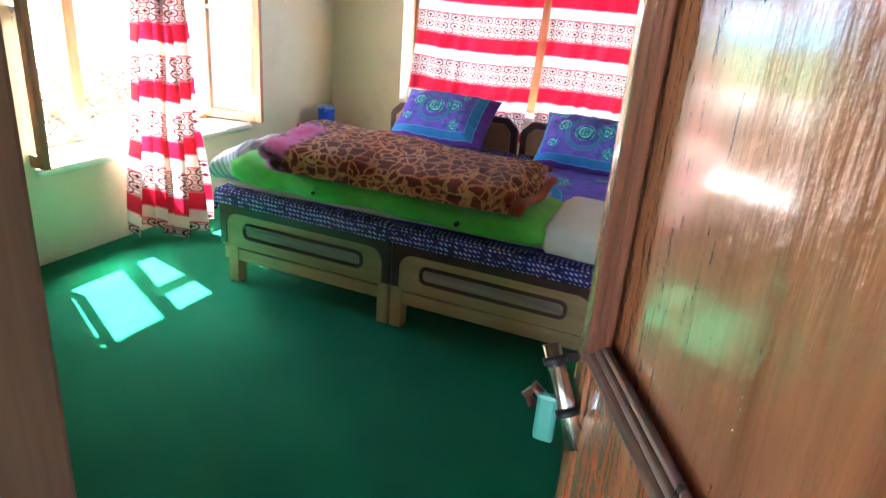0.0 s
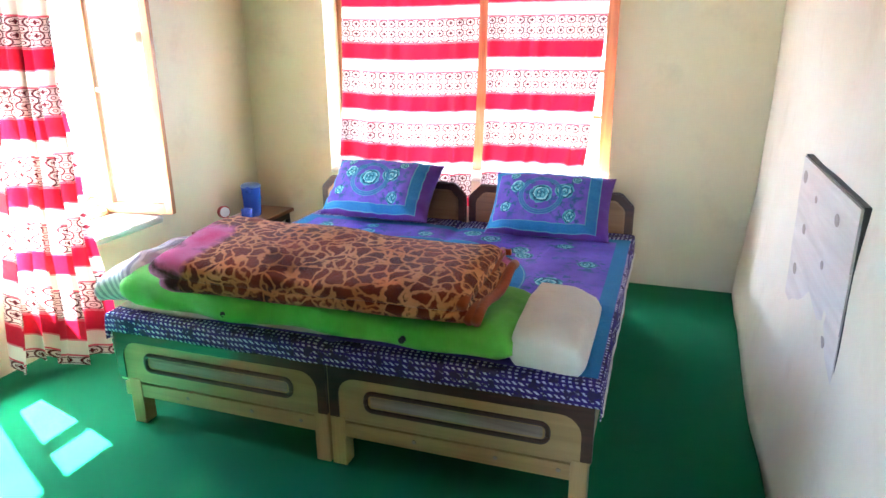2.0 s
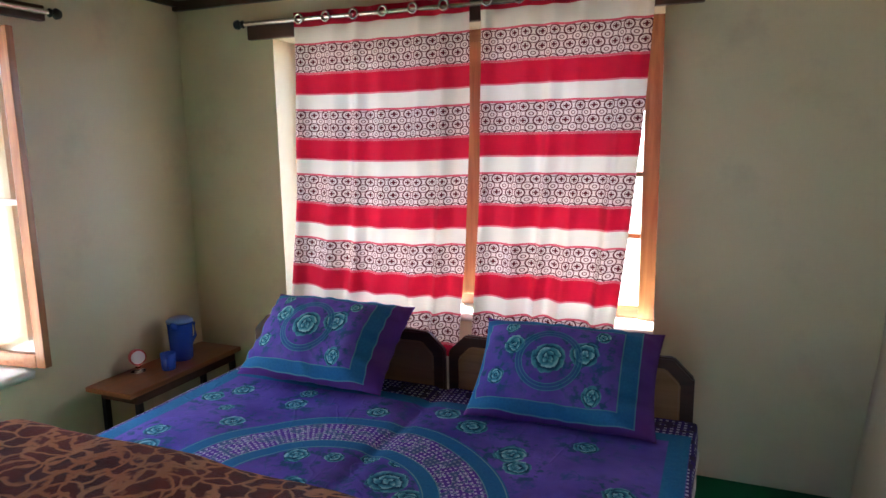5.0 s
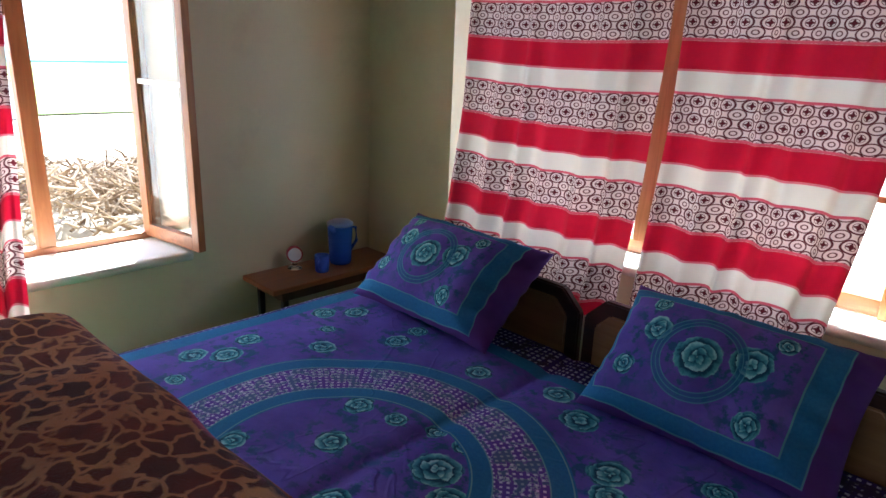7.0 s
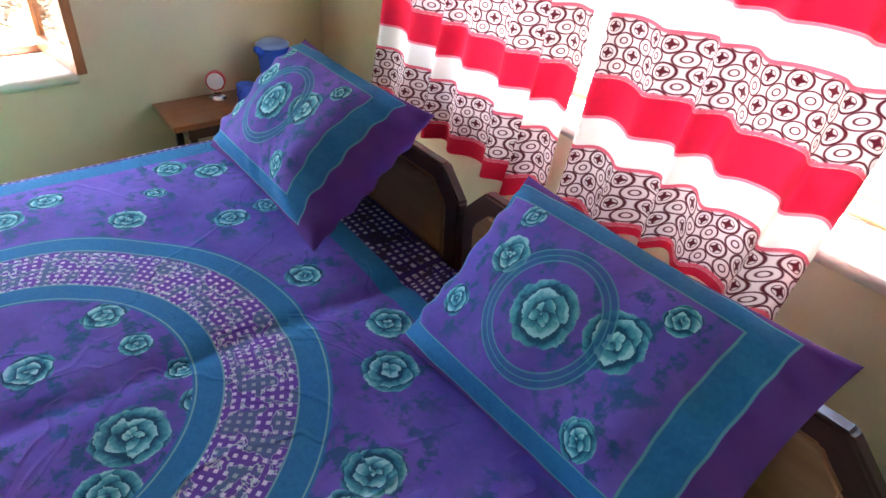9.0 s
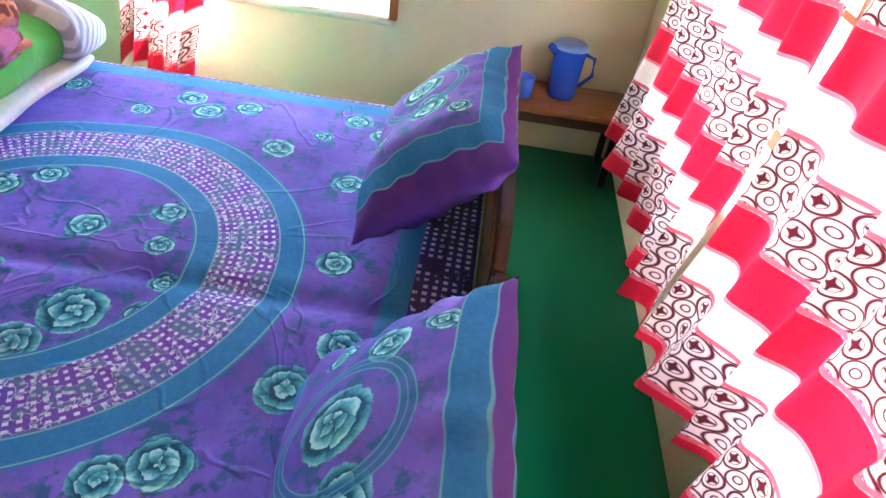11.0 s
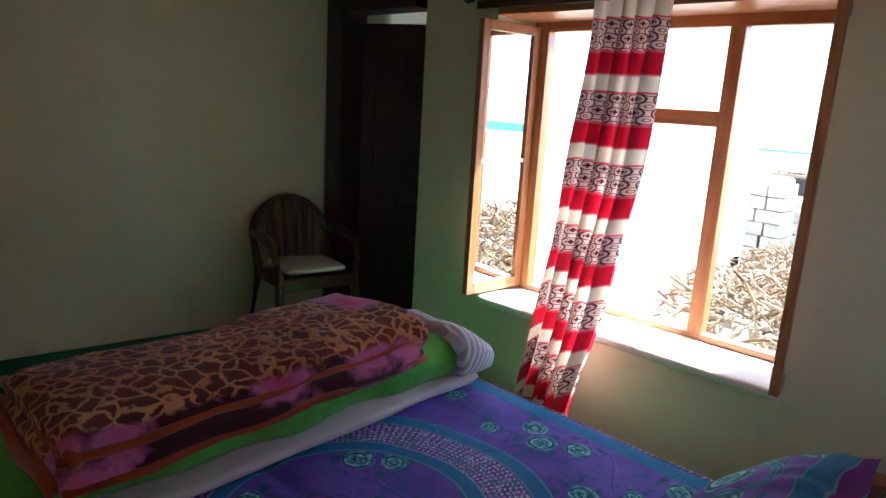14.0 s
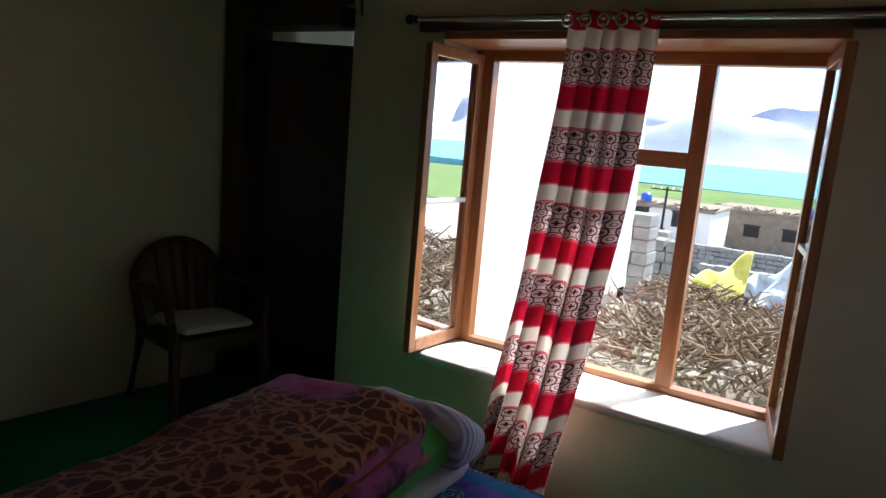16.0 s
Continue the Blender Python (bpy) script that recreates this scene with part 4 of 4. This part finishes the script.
part("handle", tube([(-2.045, 4.965, jz + 0.07), (-2.03, 4.945, jz + 0.06), (-2.03, 4.945, jz + 0.03), (-2.047, 4.967, jz + 0.02)], 0.005, 8), BLUE, mug, "", True)
clock = thing("table_clock", "small round red and white clock on a glass foot", "clock")
part("case", tube([(-2.205, 4.922, 0.392), (-2.18, 4.91, 0.395)], [0.040, 0.040], 24), REDPLASTIC, clock)
part("face", tube([(-2.18, 4.91, 0.395), (-2.175, 4.9075, 0.3955)], [0.033, 0.033], 24), LAMPWHITE, clock, "white dial")
part("foot", turned([(0.036, 0.319), (0.036, 0.325), (0.014, 0.333), (0.012, 0.352), (0.02, 0.362)], -2.192, 4.916), GLASS, clock, "glass foot", True)

# ---- plastic chair ----
chair = thing("plastic_chair", "brown moulded plastic armchair in the corner", "chair")
CM = pose(-1.93, 1.70, 0, 0, 0, -10)


def ch(name, bm, mat=None, label=""):
    bm.transform(CM)
    part(name, bm, mat or CHAIRBROWN, chair, label, True)


ch("seat", sheet(12, 12, lambda a, b: Vector((-0.22 + a * 0.44, -0.19 + b * 0.40, 0.42 + 0.012 * (2 * a - 1) ** 2 - 0.02 * (1 - b))), 0.02))
arch = [(-0.25 * math.cos(t), -0.25 - 0.05 * math.sin(t), 0.60 + 0.235 * math.sin(t)) for t in (math.pi * k / 16 for k in range(17))]
ch("back_hoop", tube(arch, 0.022, 10))
for k in range(5):
    x = -0.15 + k * 0.075
    top = 0.60 + 0.235 * math.sqrt(max(0, 1 - (x / 0.25) ** 2))
    ch("back_slat", sheet(3, 10, lambda a, b, x=x, top=top: Vector((x * (0.8 + 0.2 * b) - 0.026 + a * 0.052, -0.19 - 0.09 * b ** 0.8, 0.41 + b * (top - 0.41))), 0.012))
for sx in (-1, 1):
    ch("arm", tube([(sx * 0.25, -0.25, 0.62), (sx * 0.275, -0.10, 0.645), (sx * 0.275, 0.08, 0.64), (sx * 0.27, 0.17, 0.61), (sx * 0.265, 0.20, 0.52)], [0.022, 0.028, 0.03, 0.026, 0.02], 10))
    ch("front_leg", tube([(sx * 0.265, 0.20, 0.52), (sx * 0.245, 0.20, 0.40), (sx * 0.265, 0.235, 0.0)], [0.02, 0.03, 0.022], 10))
    ch("rear_leg", tube([(sx * 0.25, -0.25, 0.62), (sx * 0.225, -0.20, 0.40), (sx * 0.255, -0.28, 0.0)], [0.02, 0.03, 0.022], 10))
    ch("side_skirt", block(sx * 0.235 - 0.008, -0.20, 0.36, sx * 0.235 + 0.008, 0.20, 0.425, 0.004))
ch("front_skirt", block(-0.235, 0.195, 0.35, 0.235, 0.212, 0.425, 0.004))
pad = folded(-0.19, 0.19, -0.15, 0.19, 0.432, 0.485, 0.012, 24, 33)
pad.transform(CM)
tagged(link("folded_cloth", pad, WHITE, smooth=True), "folded white cloth on the chair seat", "cloth")

# ---- doors ----
door = thing("door_1", "dark brown wooden door standing ajar into the next room", "door", kind="structure")
for nm, c, mt in (("frame_post", (-2.45, 1.52, 0, W + 0.015, 1.60, 2.10), BROWN), ("frame_post", (-2.45, 2.27, 0, W - 0.08, 2.34, 2.10), BROWN), ("frame_head", (-2.45, 1.60, 2.01, W + 0.015, 2.27, 2.10), BROWN_Y), ("architrave", (W, 1.44, 0, W + 0.02, 1.52, 2.17), BROWN), ("architrave_head", (W, 1.44, 2.10, W + 0.02, 2.335, 2.17), BROWN_Y)):
    slab(nm, c, mt, door)
leaf = bmesh.new()
block(0, 0, 0.015, 0.036, 0.66, 1.96, 0.004, leaf)
for z0, z1 in ((0.15, 0.85), (1.0, 1.82)):
    block(0.034, 0.10, z0, 0.046, 0.56, z1, 0.01, leaf)
leaf.transform(pose(-2.44, 1.605, 0, 0, 0, 24))
part("leaf", leaf, BROWN, door)
wire = tube([(W + 0.012, 2.375, 2.24), (W + 0.012, 2.38, 2.15), (W + 0.012, 2.39, 2.05)], 0.006, 8)
tagged(link("cable", wire, IRON), "short black cable hanging from the ceiling", "cable")

entry = thing("door_2", "thickly varnished panelled door swung open into the room", "door", kind="structure")
DM = pose(0.985, 0.58, 0, 0, 0, math.degrees(math.atan2(1.212 - 0.58, 0.672 - 0.985)) - 90)
WD = 0.705


def dr(name, bm, mat, label="", smooth=False):
    bm.transform(DM)
    return part(name, bm, mat, entry, label, smooth)


# local y runs from the hinge to the free edge; local +x faces the passage
for nm, c, mt in (("stile", (-0.02, WD - 0.03, 0.015, 0.02, WD, 2.0), DOORSKIN), ("stile", (-0.02, 0, 0.015, 0.02, 0.10, 2.0), DOORSKIN), ("rail", (-0.02, 0.10, 0.015, 0.02, WD - 0.03, 0.20), DOORSKIN), ("rail", (-0.02, 0.10, 1.075, 0.02, WD - 0.03, 1.222), DOORSKIN), ("rail", (-0.02, 0.10, 1.88, 0.02, WD - 0.03, 2.0), DOORSKIN), ("panel", (-0.008, 0.10, 1.222, 0.008, WD - 0.03, 1.88), DOORSKIN), ("panel", (-0.008, 0.10, 0.20, 0.008, WD - 0.03, 1.075), DOORSKIN)):
    dr(nm, block(*c, 0.004), mt)
for sx in (-1, 1):
    for z0, z1 in ((1.222, 1.88), (0.20, 1.075)):
        for off, r in ((0.0, 0.005), (0.007, 0.004), (0.012, 0.003)):
            a, b, c, d = 0.10 + off, WD - 0.03 - off, z0 + off, z1 - off
            x = sx * (0.020 - off * 0.35)
            for p, q in (((x, a, c), (x, a, d)), ((x, b, c), (x, b, d)), ((x, a, c), (x, b, c)), ((x, a, d), (x, b, d))):
                dr("moulding", tube([p, q], r, 8), REDWOOD, "", True)
part("bolt", tube([(0.637, 1.194, 1.213), (0.669, 1.172, 1.153)], 0.0062, 12), STEEL, entry, "bright steel tower bolt", True)
for t in (0.12, 0.62):
    c0 = Vector((0.637, 1.194, 1.213)).lerp(Vector((0.669, 1.172, 1.153)), t)
    c1 = Vector((0.637, 1.194, 1.213)).lerp(Vector((0.669, 1.172, 1.153)), t + 0.07)
    part("bolt_keeper", tube([c0, c1], 0.0085, 12), IRON, entry, "dark keeper", True)
    part("keeper_foot", tube([c0, c0 + Vector((0.014, 0.008, 0))], 0.004, 6), IRON, entry)
part("hasp", block(0.634, 1.187, 1.138, 0.649, 1.193, 1.176, 0.003), TURQ, entry, "turquoise padlock plate")
part("hook", tube([(0.638, 1.192, 1.171), (0.630, 1.194, 1.177), (0.625, 1.194, 1.169), (0.630, 1.194, 1.162)], 0.004, 8), BROWN, entry, "", True)
tagged(link("door_jamb", block(0.33, 0.80, 0, 0.38, S + 0.022, 2.06, 0.004), timber("weathered_jamb", (0.13, 0.085, 0.06), (0.25, 0.18, 0.13), 0.7)), "scuffed brown door jamb", "door frame", kind="structure")

# ---- wall board, lamp, switch ----
board = thing("wall_board", "pale knotty pine board fixed low on the wall", "board")
for k in range(3):
    z = 0.57 + k * 0.171
    part("plank", block(1.018 - 0.002 * k, 3.15, z, 1.05, 3.95, z + 0.1695, 0.002), PINEWASH, board)
for ky, kz, kr in ((3.30, 0.66, 0.016), (3.62, 0.63, 0.012), (3.84, 0.70, 0.020), (3.45, 0.84, 0.013), (3.78, 0.86, 0.017), (3.36, 1.00, 0.018), (3.66, 0.99, 0.012), (3.88, 1.02, 0.022)):
    fx = 1.018 - 0.002 * min(2, int((kz - 0.57) / 0.171))
    knot = tube([(fx + 0.006, ky, kz), (fx - 0.001, ky, kz)], [kr * 1.1, kr], 12)
    for v in knot.verts:
        v.co.y = ky + (v.co.y - ky) * 1.5
    part("knot", knot, GREYWOOD, board, "grey-brown knot")
part("edge_strip", block(1.02, 3.14, 0.565, 1.05, 3.149, 1.085, 0.002), IRON, board, "dark edge strip")
part("edge_strip", block(1.018, 3.14, 1.084, 1.05, 3.95, 1.089, 0.001), IRON, board, "dark edge strip")
lamp = thing("tube_lamp", "unlit white tube lamp under the ceiling", "lamp")
LM = pose(-1.58, 2.22, 2.205, 0, 0.5, -12)
for nm, bm, mt in (("batten", block(-0.60, -0.022, -0.02, 0.60, 0.022, 0.02, 0.004), LAMPWHITE), ("tube", tube([(-0.57, 0, -0.045), (0.57, 0, -0.045)], 0.014, 12), LAMPWHITE), ("holder", block(-0.60, -0.014, -0.062, -0.57, 0.014, -0.018, 0.003), LAMPWHITE), ("holder", block(0.57, -0.014, -0.062, 0.60, 0.014, -0.018, 0.003), LAMPWHITE)):
    bm.transform(LM)
    part(nm, bm, mt, lamp)
sw = thing("wall_lamp_fitting", "white plastic electrical fitting on the stained wall", "fitting")
part("body", block(-0.43, 1.09, 1.31, -0.18, 1.145, 1.365, 0.006), LAMPWHITE, sw)
part("knob", tube([(-0.445, 1.135, 1.34), (-0.429, 1.135, 1.34)], 0.009, 10), IRON, sw)

# ---- outside ----
def hilly(a, b):
    x, y = -560 + a * 1120, -560 + b * 1120
    r = math.hypot(x, y)
    return Vector((x, y, -0.75 - 0.075 * min(r, 50) - 0.035 * max(0.0, r - 50)))


tagged(link("ground", sheet(112, 112, hilly), EARTH), "dusty bare village ground", "ground", kind="structure")
def meadow(a, b):
    x, y = -54 - a * 446, -420 + b * 840
    r = math.hypot(x, y)
    return Vector((x, y, -0.63 - 0.075 * min(r, 50) - 0.035 * max(0.0, r - 50)))


tagged(link("pasture", sheet(60, 84, meadow), FIELD, smooth=True), "flat green pasture beyond the village", "field", kind="structure")


tagged(link("lake", block(-2700, -2400, -30, -496, 2400, -19.6, 0), LAKE), "turquoise mountain lake beyond the pasture", "water", kind="structure")


def ridge(x, y0, y1, h, seed):
    return lambda a, b: Vector((x - b * 500, y0 + a * (y1 - y0), -30 + h * min(1, b * 1.2) * (0.45 + 0.9 * abs(noise.noise(Vector((a * 6, seed, b * 1.5)))) + 0.2 * noise.noise(Vector((a * 24, seed, b * 5))))))


tagged(link("mountain", sheet(140, 14, ridge(-2600, -2600, 2600, 330, 3)), HILL, smooth=True), "bare grey mountains on the horizon", "mountain", kind="structure")


def wing(a, b):
    x, z = -2.725 - a * 4.5, -1.7 + b * 5.6
    return Vector((x, 2.44 + wob(x, 0, z, 2.5, 0.02) + wob(x, 1, z, 9, 0.006), z))


tagged(link("wall_wing", sheet(84, 90, wing, 0.3), WHITEWASH, smooth=True), "rough whitewashed wall of the next wing", "wall", kind="structure")
# the gap in this unseen end wall is added to light the next room
wall("wall_wing_end", WHITEWASH, "end wall of the next wing", (-7.2, -1.6, -1.7, -6.95, 0.7, 3.9), (-7.2, 1.5, -1.7, -6.95, 2.44, 3.9), (-7.2, 0.7, -1.7, -6.95, 1.5, 0.9), (-7.2, 0.7, 1.9, -6.95, 1.5, 3.9))
wall("wall_wing_south", WALL, "back wall of the next room", (-7.2, -1.8, -1.7, -2.72, -1.6, 3.9))
wall("wing_roof", MUD, "flat earth roof of the next wing", (-7.3, -1.9, 3.72, -2.9, 2.6, 3.9))

rng = random.Random(4)
bm = bmesh.new()
for _ in range(4300):
    x, y = rng.uniform(-8.6, -3.7), rng.uniform(2.85, 6.4)
    top = -0.55 + 1.02 * math.exp(-((x + 5.9) / 1.7) ** 2) * (0.75 + 0.35 * noise.noise(Vector((x * 0.8, y * 0.8, 2)))) + 0.45 * max(0.0, 1 - abs(x + 4.5))
    z = top - rng.random() ** 2 * 0.25
    a, ln, lift = rng.uniform(0, 6.28), rng.uniform(0.07, 0.30), rng.uniform(-0.5, 0.9)
    d, side = Vector((math.cos(a), math.sin(a), lift)).normalized(), Vector((-math.sin(a), math.cos(a), rng.uniform(-1, 1))) * rng.uniform(0.03, 0.16)
    p = Vector((x, y, z))
    r = rng.uniform(0.004, 0.017)
    tube([p, p + d * ln * 0.5 + side, p + d * ln + side * 0.3], [r, r * 0.9, r * 0.4], 5, bm)
tagged(link("brushwood_pile", bm, BRUSH), "tangled heap of dry roots and brushwood", "brushwood", kind="stuff")


def mound(a, b):
    x, y = -9.2 + a * 5.8, 2.6 + b * 4.2
    z = -0.72 + 1.0 * math.exp(-((x + 5.9) / 1.7) ** 2) * (0.75 + 0.35 * noise.noise(Vector((x * 0.8, y * 0.8, 2)))) + 0.38 * max(0.0, 1 - abs(x + 4.5)) - 0.06
    return Vector((x, y, z + wob(x, y, 0, 5, 0.08)))


tagged(link("earth_mound", sheet(50, 40, mound), EARTH, smooth=True), "mound of dust and dry dung under the brushwood", "mound", kind="structure")
for nm, mt, c in (("yellow", YELLOW, (-8.0, 3.53, 0.34)), ("blue", SKYBLUE, (-8.2, 4.08, 0.38))):
    def drape(a, b, c=c):
        return Vector((c[0] + 0.5 * b + 0.15 * noise.noise(Vector((a * 4, b * 4, c[1]))), c[1] - 0.5 + a * 0.62, c[2] - 0.62 * b * (0.35 + 0.65 * a) + 0.42 * a - 0.28 + 0.06 * math.sin(a * 9 + b * 4)))
    tagged(link("tarpaulin", sheet(24, 16, drape, 0.006), mt, smooth=True), "sun-bleached %s sheet thrown over the heap" % nm, "tarpaulin")


def house(label, x, y, wx, wy, z0, h, mat, windows):
    o = thing("house", label, "house")
    part("wall", block(x - wx, y, z0, x, y + wy, z0 + h, 0.03), mat, o)
    part("roof", block(x - wx - 0.15, y - 0.15, z0 + h, x + 0.15, y + wy + 0.15, z0 + h + 0.16, 0.03), MUD, o, "flat earth roof")
    rb = bmesh.new()
    for k in range(60):
        yy = y - 0.1 + rng.random() * (wy + 0.2)
        tube([(x + rng.uniform(-0.2, 0.15), yy, z0 + h + 0.16), (x + rng.uniform(-0.2, 0.2), yy + rng.uniform(-0.5, 0.5), z0 + h + rng.uniform(0.2, 0.38))], 0.035, 5, rb)
    tagged(part("roof_brush", rb, BRUSH, o, "brushwood stacked along the roof edge"), kind="stuff")
    for yy, zz, ww, hh in windows:
        w = part("window", block(x - 0.02, yy, zz, x + 0.02, yy + ww, zz + hh, 0.004), IRON, o, "dark window")
        part("lintel", block(x - 0.02, yy - 0.08, zz + hh, x + 0.06, yy + ww + 0.08, zz + hh + 0.08, 0.004), BROWN_Y, w)
    return o


white_house = house("long whitewashed flat-roofed house with brown window frames", -38, -7.4, 6, 5.6, -3.9, 2.45, WHITEWASH, ((-6.3, -2.4, 1.1, 0.85), (-3.9, -2.4, 1.0, 0.85)))
part("door", block(-38.02, -4.75, -3.7, -37.97, -4.2, -2.55, 0.01), REDPLASTIC, white_house, "small red door")
tank = thing("water_tank", "small blue water tank on the flat roof", "tank")
part("body", turned([(0.30, -1.28), (0.32, -1.22), (0.32, -0.86), (0.22, -0.74), (0.12, -0.71)], -38.6, -5.6, 18), BLUE, tank, smooth=True)
house("long mud-brick house with stacked roof edge", -45, -2.8, 6, 6.6, -4.1, 2.5, MUD, ((-1.0, -3.1, 0.9, 0.7), (1.2, -3.1, 0.9, 0.7)))
house("distant whitewashed flat-roofed village house", -52, 8.5, 6, 7, -4.6, 2.4, WHITEWASH, ((10, -3.4, 0.8, 0.8), (13, -3.4, 0.8, 0.8)))


def stone(bm, x, y, z, a, b, c):
    block(x, y, z, x + a, y + b, z + c, 0.02, bm)


for x, y, ln, h, z0 in ((-25, -1.5, 6.5, 1.35, -2.75), (-20, 1.2, 4.5, 0.9, -2.35), (-14.5, 2.3, 2.6, 0.8, -1.95), (-31, -3.6, 4.0, 1.0, -3.2)):
    yard = tagged(thing("yard_wall", "low dry-stone yard wall", "wall"), kind="structure")
    courses = int(h / 0.17)
    for j in range(courses):
        rb = bmesh.new()
        q0 = y - rng.random() * 0.2
        while q0 < y + ln:
            w = rng.uniform(0.20, 0.38)
            p0 = rng.uniform(-0.04, 0.04)
            stone(rb, x - 0.2 + p0, q0, z0 + j * 0.17, 0.34, w - 0.015, rng.uniform(0.14, 0.168))
            q0 += w
        part("stone_course", rb, STONE if x < -18 else MUD, yard)
for x, y, w, d, z0, top in ((-10.6, 1.30, 0.62, 0.55, -1.62, 0.50), (-12.0, 1.62, 0.50, 0.5, -1.75, 0.02), (-15.5, 0.55, 0.55, 0.5, -2.0, -0.15)):
    gate = thing("stone_pillar", "rough grey stone gate pillar in the yard", "pillar", "yard pillars")
    j = 0
    while z0 + (j + 1) * 0.2 <= top + 0.1:
        rb = bmesh.new()
        cut = w * rng.uniform(0.35, 0.65)
        stone(rb, x - rng.uniform(0, 0.04), y - rng.uniform(0, 0.03), z0 + j * 0.2, d, cut - 0.01, 0.192)
        stone(rb, x - rng.uniform(0, 0.04), y + cut, z0 + j * 0.2, d, w - cut + rng.uniform(0, 0.03), 0.192)
        part("stone_course", rb, STONE, gate)
        j += 1
pole = thing("utility_pole", "thin wooden pole with a crossbar among the houses", "pole")
part("post", tube([(-30, -2.55, -3.2), (-30, -2.5, 0.12)], [0.07, 0.05], 8), IRON, pole)
part("crossbar", tube([(-30, -3.2, 0.0), (-30, -1.8, 0.0)], 0.035, 6), IRON, pole)
for k in (-0.62, -0.25, 0.25, 0.62):
    part("insulator", tube([(-30, -2.5 + k, 0.0), (-30, -2.5 + k, 0.14)], 0.04, 6), LAMPWHITE, pole)
